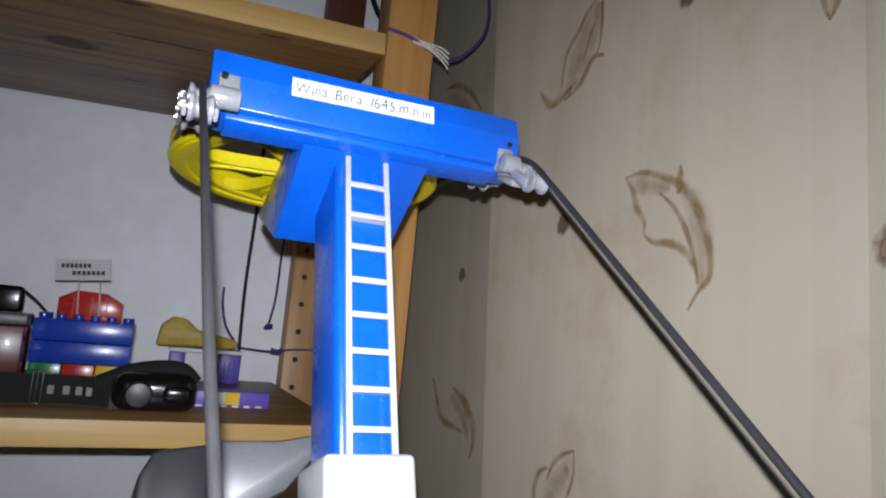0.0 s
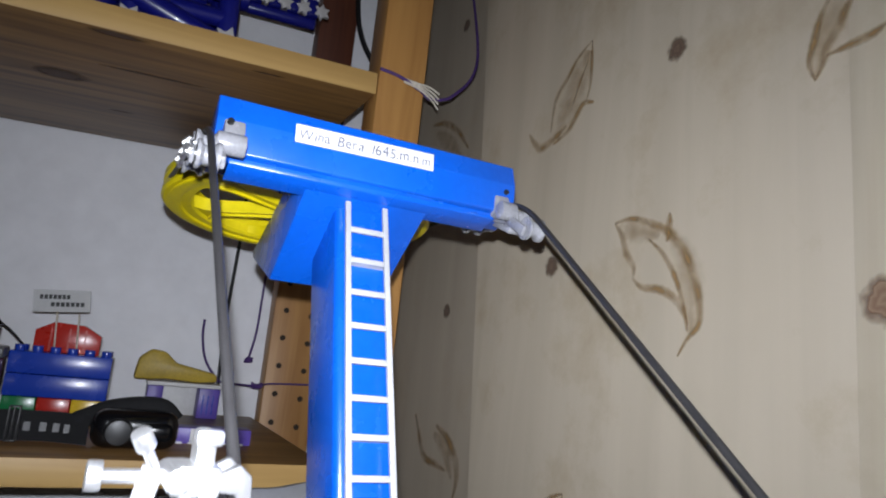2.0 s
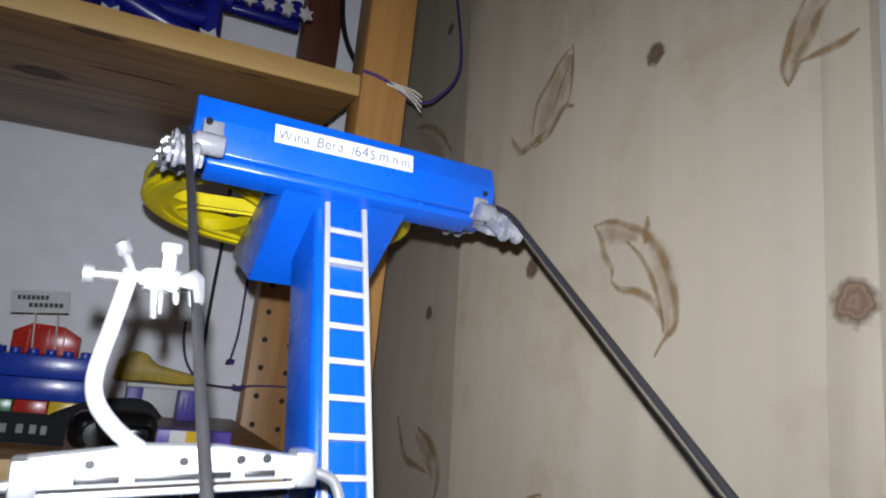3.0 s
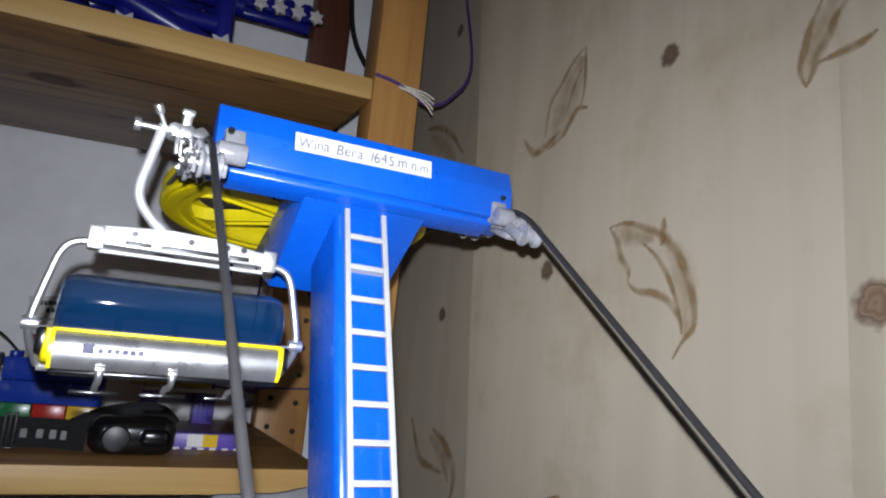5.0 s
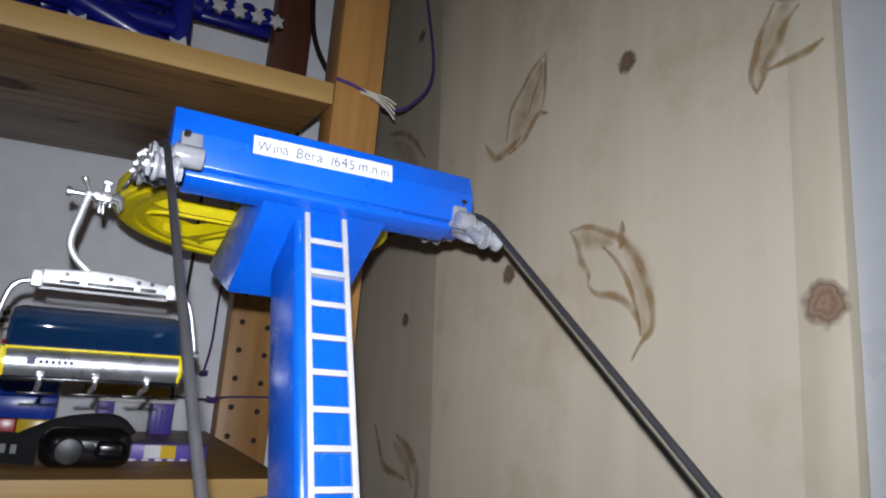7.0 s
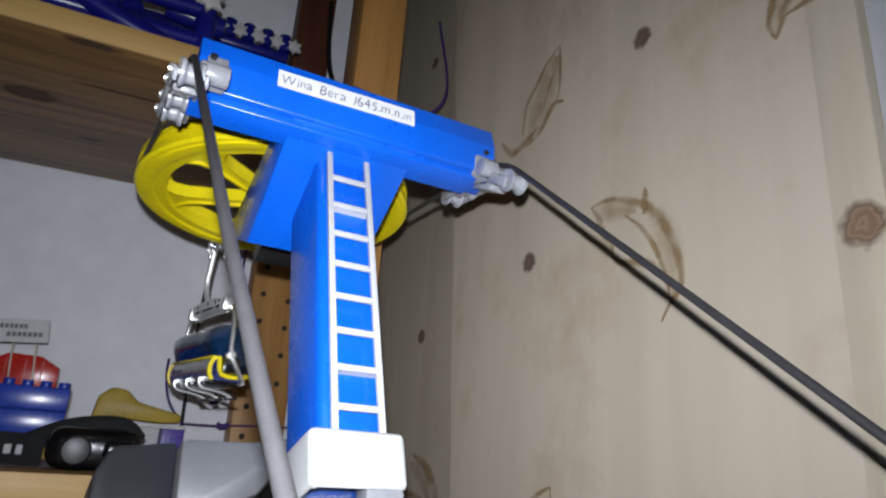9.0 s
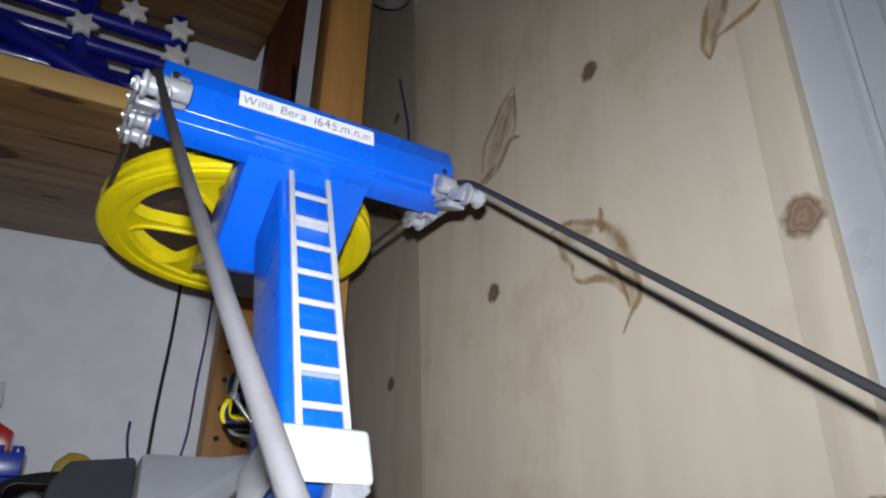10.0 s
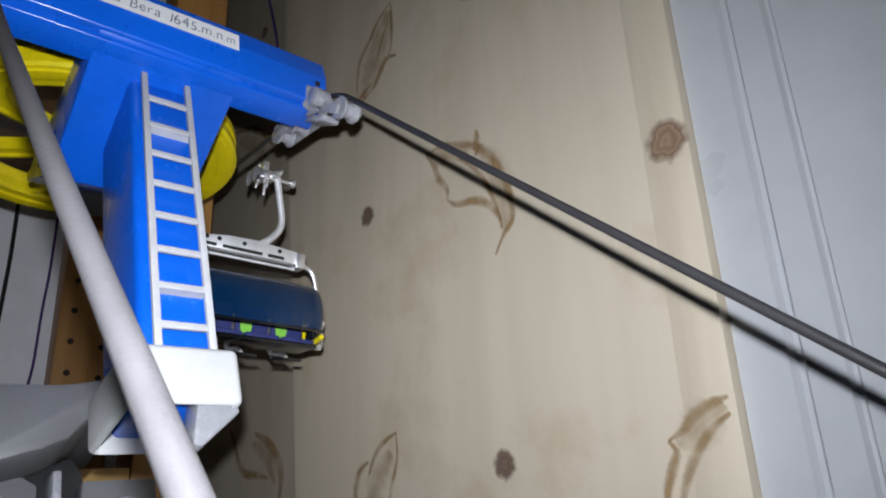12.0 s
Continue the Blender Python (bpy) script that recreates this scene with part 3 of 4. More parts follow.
TI = tower.matrix_basis.inverted()
def battery(x, side):
    """side -1: the outer face looks to -x."""
    bm = B()
    pts = []
    for a in (37, 20, 3):
        y, z = bend(a, side)
        n = Vector((0, math.sin(radians(a)), -math.cos(radians(a))))
        pts.append(Vector((x, y, z)) + n * (RR + 0.0012))
    for dy in (0.0125, 0.0265):
        pts.append(Vector((x, YB[side] + dy, ZR)) + Vector((0, 0, -RR - 0.0012)))
    box(bm, -0.0045, 0.0045, -0.009, 0.009, -0.0046, -0.0014, 0.001, 2, TI @ pose(x, (pts[1].y + pts[2].y) / 2, (pts[1].z + pts[2].z) / 2 - 0.002, 20, 0, 0))
    f = part("roller_battery", bm, M["clear_grey"], tower, "milky grey roller battery")
    for a, b in zip(pts, pts[1:]):
        d = (b - a).normalized()
        ang = math.degrees(math.atan2(d.z, d.y))
        for s in (-1, 1):
            mid = (a + b) / 2 + Vector((s * 0.0052, 0, -0.001))
            pl = B()
            box(pl, -0.0009, 0.0009, -(b - a).length * 0.62, (b - a).length * 0.62, -0.0026, 0.0024, 0.0008, 2, TI @ pose(*mid, ang, 0, 0))
            part("link_plate", pl, M["clear_grey"], f)
    mid = pts[1] * 0.5 + pts[2] * 0.5
    for p in pts:
        r = B()
        lathe(r, [(0.0012, -0.0040), (RR + 0.0010, -0.0040), (RR + 0.0010, -0.0028), (RR - 0.0006, -0.0014), (RR - 0.0006, 0.0014), (RR + 0.0010, 0.0028), (RR + 0.0010, 0.0040), (0.0012, 0.0040)], 28)
        ro = part("roller", r, M["clear_grey"], f, "", True, TI @ pose(*p, 0, 90, 0))
        r = B()
        cyl(r, (p.x + side * 0.004, p.y, p.z), (p.x + side * 0.0072, p.y, p.z), 0.0013, seg=10)
        cyl(r, (p.x + side * 0.0052, p.y, p.z), (p.x + side * 0.0066, p.y, p.z), 0.0021, seg=6)
        bmesh.ops.transform(r, matrix=TI, verts=r.verts[:])
        part("bolt", r, M["chrome"], f, "chrome bolt")
    # arm that holds the battery on the beam's end
    arm = B()
    reach = 0.0098 if side < 0 else 0.0068
    c = mid + Vector((0, 0.002, 0.002))
    cyl(arm, TI @ Vector((c.x - side * 0.003, c.y - 0.010, c.z - 0.0015)), TI @ Vector((c.x - side * (reach + 0.0040), c.y - 0.010, c.z - 0.0015)), 0.0043, seg=24, bev=0.0006)
    box(arm, -0.0040, 0.0040, -0.0035, 0.004, -0.0045, 0.0080, 0.0008, 2, TI @ pose(c.x - side * reach, c.y - 0.003, c.z + 0.0015, -21.5))
    part("battery_arm", arm, M["clear_grey"], f)
    k = B()
    hold = TI @ pose(c.x - side * reach, c.y - 0.003, c.z + 0.0015, -21.5)
    cyl(k, hold @ Vector((side * 0.002, -0.0034, 0.0062)), hold @ Vector((side * 0.002, -0.0050, 0.0062)), 0.0013, seg=12)
    part("screw", k, M["dark_grey"], f, "small dark screw")


XL, XR = O.x - 0.0715, O.x + 0.0690
battery(XL, -1)
battery(XR, 1)

# ---- rope: one loop from the valley over both batteries and round the wheel ----
DL, DR = Vector((0.0317, -0.7637, -0.6731)).normalized(), Vector((-0.0219, -0.8017, -0.6102)).normalized()
wheel_m = tower.matrix_basis @ WH
SLOPE_L, SLOPE_R = 41.4, 37.3
def side_points(x, d, slope, sgn):
    y, z = bend(slope, sgn)
    pts = [Vector((x, y, z)) + d * s for s in (0.62, 0.45, 0.3, 0.24, 0.18, 0.12, 0.06, 0.02)]
    if sgn < 0:
        for p, drift in zip(pts, (0.004, 0.0032, 0.0026, 0.0020, 0.0007)):
            p.x += drift
    pts += [Vector((x, *bend(slope * k / 10, sgn))) for k in range(10, -1, -1)]
    e = wheel_m @ Vector((sgn * R_ROPE, 0, Z_ROPE))
    return pts + [pts[-1].lerp(e, k / 6) for k in range(1, 6)]


left_side = side_points(XL, DL, SLOPE_L, -1)
right_side = side_points(XR, DR, SLOPE_R, 1)
arc = [wheel_m @ Vector((R_ROPE * math.cos(a), R_ROPE * math.sin(a), Z_ROPE)) for a in [math.pi - math.pi * k / 48 for k in range(49)]]
LOOP = left_side + arc + list(reversed(right_side))
solid("haul_rope", tube(B(), LOOP, 0.0013, 12), M["rope"], "dark grey haul rope of the toy ropeway", "rope")

# ---- grey drive housing at the tower's foot ----
house = thing("drive_housing", tower.matrix_basis.copy(), "grey plastic drive housing with round caps", "toy motor")
bm = B()
extrude_poly(bm, [(-0.047, 0.006), (-0.020, 0.0065), (-0.008, 0.009), (0.006, 0.009), (0.006, 0.002), (-0.006, 0.000), (-0.018, -0.014), (-0.026, -0.0175), (-0.047, -0.024)], 1, 0.052, 0.120, 0.003)
part("cover", bm, M["grey"], house, "grey curved cover")
bm = B()
extrude_poly(bm, [(-0.050, -0.026), (-0.026, -0.0195), (-0.014, -0.014), (-0.010, -0.020), (-0.004, -0.075), (-0.055, -0.075)], 1, 0.066, 0.120, 0.002)
part("body", bm, M["dark_grey"], house)
bm = B()
extrude_poly(bm, [(-0.0475, 0.0050), (-0.0475, -0.075), (-0.0740, -0.075), (-0.0740, -0.008), (-0.0690, 0.002)], 1, 0.054, 0.120, 0.002)
part("side_wing", bm, M["dark_grey"], house, "dark grey side wing")
bm = B()
extrude_poly(bm, [(-0.0500, -0.0280), (-0.0300, -0.0225), (-0.0250, -0.0260), (-0.0250, -0.0460), (-0.0300, -0.0510), (-0.0520, -0.0510)], 1, 0.0605, 0.0665, 0.001)
part("face_plate", bm, M["grey"], house, "grey face plate")
bm = B()
extrude_poly(bm, [(-0.0120, -0.0250), (0.0120, -0.0250), (0.0130, -0.0520), (-0.0130, -0.0520)], 1, 0.0605, 0.0665, 0.001)
part("face_plate", bm, M["grey"], house, "grey face plate")
for u, w in ((-0.040, -0.0365), (0.001, -0.040)):
    bm = B()
    cyl(bm, (u, 0.0606, w), (u, 0.0575, w), 0.0090, 0.0078, 32)
    cyl(bm, (u, 0.0576, w), (u, 0.0560, w), 0.0050, 0.0042, 28)
    cap = part("cap", bm, M["clear_grey"], house, "milky round cap")
    part("screw", cyl(B(), (u, 0.0562, w), (u, 0.0548, w), 0.0013, seg=12), M["chrome"], cap)
part("rib", box(B(), -0.0215, -0.0185, 0.058, 0.068, -0.070, -0.022, 0.001), M["clear_grey"], house)
# plinth that carries both
bm = B()
box(bm, 0.095, 0.215, 0.335, 0.50, 0.0, 1.135, 0.004)
solid("plinth", bm, M["dark_grey"], "dark grey plinth under the toy ropeway", "plinth")


# ---- chair with bubble ----
chair = thing("chairlift_chair", I, "toy chairlift chair with blue bubble and silver back", "toy chair")
bm = B()
cyl(bm, (-0.0235, 0, 0.004), (-0.004, 0, 0.004), 0.0013, seg=14)
cyl(bm, (-0.0255, 0, 0.004), (-0.0230, 0, 0.004), 0.0026, seg=20, bev=0.0003)
part("grip_bolt", bm, M["chrome"], chair, "shiny grip bolt")
bm = B()
box(bm, -0.0125, -0.0040, -0.0048, 0.0048, 0.0010, 0.0066, 0.0012)
cyl(bm, (-0.0115, -0.0060, 0.0040), (-0.0115, 0.0070, 0.0040), 0.0022, seg=14, bev=0.0004)
cyl(bm, (-0.0065, -0.0070, 0.0026), (-0.0065, 0.0070, 0.0026), 0.0018, seg=14, bev=0.0003)
box(bm, -0.0088, -0.0052, -0.0030, 0.0030, 0.0060, 0.0124, 0.0009)
box(bm, -0.0096, -0.0046, -0.0055, -0.0022, 0.0100, 0.0128, 0.0008)
grip = part("grip", bm, M["chrome"], chair, "shiny rope grip with jaws")
bm = B()
cyl(bm, (-0.0150, -0.0010, 0.0055), (-0.0176, -0.0035, 0.0102), 0.0010, seg=10)
cyl(bm, (-0.0170, -0.0030, 0.0092), (-0.0186, -0.0044, 0.0120), 0.0018, seg=14, bev=0.0004)
part("spring_arm", bm, M["chrome"], grip)
for x, z0, z1, y, r in ((-0.0098, 0.0012, -0.0056, -0.0040, 0.0010), (-0.0052, 0.0010, -0.0020, -0.0048, 0.0009), (-0.0040, 0.0034, 0.0006, 0.0040, 0.0009), (-0.0075, 0.0012, -0.0044, 0.0045, 0.0010)):
    bm = B()
    cyl(bm, (x, y, z0), (x + 0.0003, y * 1.05, z1), r, r * 0.8, seg=12, bev=0.0003)
    part("prong", bm, M["chrome"], grip)
for y in (-0.0052, 0.0030):
    bm = B()
    extrude_poly(bm, [(-0.0050, 0.0050), (-0.0012, 0.0070), (0.0012, 0.0050), (0.0016, -0.0004), (0.0008, -0.0030), (-0.0008, -0.0020), (-0.0014, 0.0018), (-0.0050, 0.0022)], 1, y, y + 0.0022, 0.0005)
    part("jaw", bm, M["grey"], grip, "dull grey jaw round the rope")
part("hanger", tube(B(), smooth_path([(-0.0150, 0, 0.0055), (-0.0178, 0, -0.008), (-0.0200, 0, -0.019), (-0.0190, 0, -0.0255), (-0.0145, 0, -0.0315), (-0.0085, 0, -0.0365)], 6), 0.00195, 12), M["silver"], chair, "bent silver hanger")
bm = B()
extrude_poly(bm, [(-0.0315, -0.0372), (-0.006, -0.0352), (0.010, -0.0358), (0.0315, -0.0392), (0.0315, -0.0440), (-0.0315, -0.0440)], 1, -0.0035, 0.0035, 0.0007)
crossbar = part("crossbar", bm, M["silver"], chair, "silver hinge bar with slots")
for x in (-0.0315, 0.0315):
    part("clamp", box(B(), x - 0.0028, x + 0.0028, -0.0045, 0.0045, -0.0462, -0.0375, 0.0008), M["chrome"], crossbar)
for x0, x1 in ((-0.022, -0.0125), (-0.0095, 0.0125), (0.0155, 0.0235)):
    part("slot", box(B(), x0, x1, -0.0038, 0.0038, -0.0433, -0.0414, 0.0004), M["dark_grey"], crossbar, "dark slot")
for x in (-0.019, 0.001, 0.0145, 0.021):
    part("bore", cyl(B(), (x, -0.0037, -0.0388), (x, 0.0037, -0.0388), 0.0012, seg=12), M["dark_grey"], crossbar)
part("lower_rail", tube(B(), [(-0.030, 0, -0.0462), (0.030, 0, -0.0462)], 0.0008, 8), M["silver"], chair)
for s in (-1, 1):
    part("side_frame", tube(B(), smooth_path([(s * 0.031, 0, -0.0432), (s * 0.0375, 0, -0.0440), (s * 0.0418, 0, -0.0480), (s * 0.0450, 0, -0.0600), (s * 0.0475, 0, -0.0735), (s * 0.0468, 0.004, -0.0805), (s * 0.0435, 0.011, -0.0890)], 5), 0.00145, 10), M["chrome"], chair, "bright side frame tube")
    hinge = B()
    cyl(hinge, (s * 0.0445, 0, -0.0745), (s * 0.0500, 0, -0.0745), 0.0024, seg=16, bev=0.0004)
    cyl(hinge, (s * 0.0400, 0.001, -0.0760), (s * 0.0450, 0.001, -0.0760), 0.0012, seg=10)
    part("hinge", hinge, M["chrome"], chair, "chrome hinge knob")
    part("hinge_block", box(B(), s * 0.0425 - 0.0024, s * 0.0425 + 0.0024, -0.002, 0.008, -0.0850, -0.0755, 0.001), M["black_gloss"], chair)
    part("armrest", tube(B(), smooth_path([(s * 0.0405, -0.004, -0.0755), (s * 0.0412, -0.002, -0.0850), (s * 0.0412, 0.006, -0.0868), (s * 0.0412, 0.016, -0.0850)], 5), 0.0014, 8), M["yellow"], chair, "yellow armrest")
# silver back panel with yellow piping and a small print
bm = B()
pr = [(-0.0055, -0.0755), (-0.0078, -0.0775), (-0.0090, -0.0815), (-0.0086, -0.0860), (-0.0068, -0.0892), (-0.0050, -0.0892), (-0.0066, -0.0860), (-0.0070, -0.0815), (-0.0060, -0.0782), (-0.0040, -0.0762)]
extrude_poly(bm, pr, 0, -0.0395, 0.0395)
back = part("back_panel", bm, M["back_metal"], chair, "silver back panel")
part("piping", box(B(), -0.0400, 0.0400, -0.0080, -0.0040, -0.0764, -0.0750, 0.0006), M["yellow"], back, "yellow piping")
for s in (-1, 1):
    bm = B()
    extrude_poly(bm, [(p[0] * 1.06 - 0.0002, p[1]) for p in pr], 0, s * 0.0395 - 0.0007, s * 0.0395 + 0.0007)
    part("piping", bm, M["yellow"], back, "yellow piping")
bm = B()
box(bm, -0.0300, -0.0262, -0.0093, -0.0088, -0.0834, -0.0800)
part("print_mark", bm, M["ink"], back, "small dark square mark", False)
bm = B()
for i in range(6):
    box(bm, -0.0250 + i * 0.0026, -0.0230 + i * 0.0026, -0.0093, -0.0088, -0.0830, -0.0812)
part("print_patch", bm, M["ink"], back, "dark bars of print", False)
# seat row
part("seat_pan", box(B(), -0.0395, 0.0395, -0.0068, 0.0150, -0.0915, -0.0890, 0.001), M["black_gloss"], chair, "black seat pan")
part("seat_tube", tube(B(), [(-0.0435, 0.011, -0.0900), (0.0435, 0.011, -0.0900)], 0.0013, 8), M["chrome"], chair)
for i in range(4):
    x = -0.0294 + 0.0196 * i
    c = part("seat_cushion", box(B(), x - 0.0090, x + 0.0090, -0.0055, 0.0140, -0.0892, -0.0868, 0.0010), M["navy"], chair, "navy seat cushion")
    b = part("back_cushion", box(B(), x - 0.0090, x + 0.0090, -0.0042, -0.0015, -0.0868, -0.0700, 0.0010), M["navy"], chair, "navy back cushion with lime patch")
    bm = B()
    extrude_poly(bm, [(x + 0.0010, -0.0856), (x + 0.0060, -0.0856), (x + 0.0072, -0.0772), (x, -0.0772)], 1, -0.0016, -0.0010)
    part("patch", bm, M["lime"], b, "lime green patch", False)
    part("hem", box(B(), x - 0.0085, x + 0.0085, -0.0016, -0.0011, -0.0866, -0.0860), M["lime"], b, "", False)
for x in (-0.0235, 0.0006, 0.0245):
    fr = part("footrest", tube(B(), smooth_path([(x, -0.0072, -0.0880), (x, -0.0085, -0.0905), (x, -0.0050, -0.0935), (x, 0.006, -0.0950), (x, 0.0125, -0.0975)], 5), 0.0012, 10), M["chrome"], chair, "chrome footrest hook")
    part("foot_bar", box(B(), x - 0.0085, x + 0.0085, 0.0110, 0.0135, -0.0990, -0.0975, 0.0005), M["black_gloss"], fr, "black foot bar")
    part("hook_tip", cyl(B(), (x - 0.0016, -0.0078, -0.0885), (x + 0.0016, -0.0078, -0.0885), 0.0016, seg=12, bev=0.0003), M["chrome"], fr)
# tinted bubble, a thin bowed shell with closed ends
bm = B()
prof = smooth_path([(-0.0070, -0.0745), (-0.0100, -0.0660), (-0.0080, -0.0590), (-0.0010, -0.0555), (0.0090, -0.0565), (0.0175, -0.0620), (0.0215, -0.0720), (0.0215, -0.0830)], 5)
xs = [(-0.0400, 0.80), (-0.0385, 0.93), (-0.0350, 1.0), (-0.02, 1.0), (0.0, 1.0), (0.02, 1.0), (0.0350, 1.0), (0.0385, 0.93), (0.0400, 0.80)]
cen = Vector((0.006, -0.074))
rows = [[bm.verts.new((x, cen.x + (p.x - cen.x) * k, cen.y + (p.y - cen.y) * k)) for p in prof] for x, k in xs]
for a, b in zip(rows, rows[1:]):
    for i in range(len(prof) - 1):
        bm.faces.new((a[i], b[i], b[i + 1], a[i + 1]))
bm.faces.new(rows[0])
bm.faces.new(list(reversed(rows[-1])))
bmesh.ops.recalc_face_normals(bm, faces=bm.faces[:])
bubble = part("bubble", bm, M["bubble"], chair, "dark blue tinted bubble")
part("bubble_rim", box(B(), -0.0400, 0.0400, 0.0205, 0.0222, -0.0842, -0.0826, 0.0005), M["black_gloss"], bubble)


# ---- things on the lower shelf (top at 1.156) ----
S = 1.156
def bricks():
    t = thing("brick_house", pose(0.0345, 0.750, S, 0, 0, -4), "toy house of blue bricks with red top", "toy bricks")
    for i, k in enumerate(("brick_green", "brick_red", "brick_yellow")):
        part("brick", box(B(), -0.040 + i * 0.0268, -0.0140 + i * 0.0268, -0.016, 0.016, 0.0, 0.0185, 0.0008), M[k], t)
    for z in (0.0188, 0.0382):
        part("brick", box(B(), -0.041, 0.0405, -0.016, 0.016, z, z + 0.0190, 0.0009), M["brick_blue"], t)
    for i in range(6):
        for y in (-0.008, 0.008):
            bm = B()
            cyl(bm, (-0.0345 + i * 0.0138, y, 0.0570), (-0.0345 + i * 0.0138, y, 0.0625), 0.0043, seg=18, bev=0.0004)
            part("stud", bm, M["brick_blue"], t)
    bm = B()
    extrude_poly(bm, [(-0.027, 0.0575), (0.027, 0.0575), (0.027, 0.0750), (0.012, 0.0835), (-0.013, 0.0845), (-0.027, 0.0765)], 1, 0.002, 0.015, 0.0007)
    part("roof_piece", bm, M["brick_red"], t, "red clear-coated roof piece")
    for x in (-0.014, 0.001, 0.014):
        part("rib", box(B(), x - 0.0006, x + 0.0006, 0.0005, 0.003, 0.0585, 0.0800), M["brick_red"], t)
    g = part("paper_flag", box(B(), -0.024, 0.022, -0.0003, 0.0003, -0.010, 0.010), M["label"], t, "white paper flag with bars of print", False, pose(-0.010, 0.006, 0.1040, 12, -6, 8))
    for j, (x0, x1, z) in enumerate(((-0.019, 0.006, 0.004), (-0.010, 0.018, -0.003))):
        bm = B()
        for i in range(7):
            a = x0 + (x1 - x0) * i / 7
            box(bm, a, a + (x1 - x0) / 9, -0.0008, -0.0004, z - 0.002, z + 0.002)
        part("print_patch", bm, M["dark_grey"], g, "grey bars of print", False)
    for x in (-0.009, 0.009):
        part("flag_stick", cyl(B(), (x, -0.004, 0.060), (x - 0.004, 0.004, 0.094), 0.0008, seg=8), M["hemp"], t)


def headlamp():
    t = thing("headlamp", pose(0.0950, 0.598, S), "black headlamp with wide elastic strap", "headlamp")
    bm = B()
    box(bm, -0.030, 0.029, -0.013, 0.018, 0.0003, 0.0280, 0.010, 4)
    part("lamp_body", bm, M["black_gloss"], t)
    bm = B()
    cyl(bm, (-0.012, -0.0135, 0.013), (-0.012, -0.0185, 0.013), 0.0098, 0.0088, 28, 0.0006)
    part("lens", bm, M["dark_grey"], t, "dark glossy lens")
    bm = B()
    box(bm, 0.004, 0.024, -0.0160, -0.0130, 0.008, 0.020, 0.004, 3)
    part("window", bm, M["black_gloss"], t, "small clear window")
    bm = B()
    path = smooth_path([(-0.031, 0.004, 0), (-0.060, 0.016, 0), (-0.105, 0.012, 0), (-0.150, 0.016, 0)], 8)
    for a, b in zip(path, path[1:]):
        f = [bm.verts.new((p.x, p.y + o, z)) for o in (-0.0009, 0.0009) for p, z in ((a, 0.0005), (b, 0.0005), (b, 0.0215), (a, 0.0215))]
        bm.faces.new(f[:4]), bm.faces.new(f[4:]), bm.faces.new((f[3], f[2], f[6], f[7])), bm.faces.new((f[0], f[1], f[5], f[4]))
    bmesh.ops.remove_doubles(bm, verts=bm.verts[:], dist=0.00001)
    bmesh.ops.recalc_face_normals(bm, faces=bm.faces[:])
    st = part("strap", bm, M["black"], t, "black woven strap")
    top_strap = tube(B(), smooth_path([(-0.040, 0.012, 0.0160), (-0.016, 0.010, 0.0270), (0.014, 0.008, 0.0300), (0.0270, 0.006, 0.020)], 6), 0.0068, 12)
    part("strap_fold", top_strap, M["black"], t, "black folded strap")
    bm = B()
    for x0, x1, z0, z1 in ((-0.0830, -0.0818, 0.0, 0.0245), (-0.0765, -0.0753, 0.0, 0.0245), (-0.0830, -0.0753, 0.0233, 0.0245), (-0.0830, -0.0753, 0.0, 0.0013), (-0.0798, -0.0788, 0.0, 0.0245)):
        box(bm, x0, x1, 0.0105, 0.0150, z0, z1, 0.0004)
    part("buckle", bm, M["dark_grey"], t, "grey buckle")
    bm = B()
    for p in path[4:12:2]:
        box(bm, p.x - 0.0024, p.x + 0.0018, p.y - 0.0016, p.y - 0.0008, 0.0075, 0.0135)
    part("print_patch", bm, M["grey"], st, "light grey bars of print", False)


def scissors_gun():
    t = thing("mustard_tool", pose(0.1390, 0.822, S + 0.0355), "mustard yellow plastic toy lying on a carton", "toy")
    bm = B()
    extrude_poly(bm, [(-0.042, 0.000), (-0.039, 0.022), (-0.028, 0.0315), (-0.014, 0.0300), (-0.002, 0.0190), (0.020, 0.0145), (0.040, 0.0105), (0.041, 0.002), (0.020, 0.000), (-0.010, 0.002), (-0.024, 0.0005)], 1, -0.009, 0.009, 0.003)
    part("body", bm, M["mustard"], t)


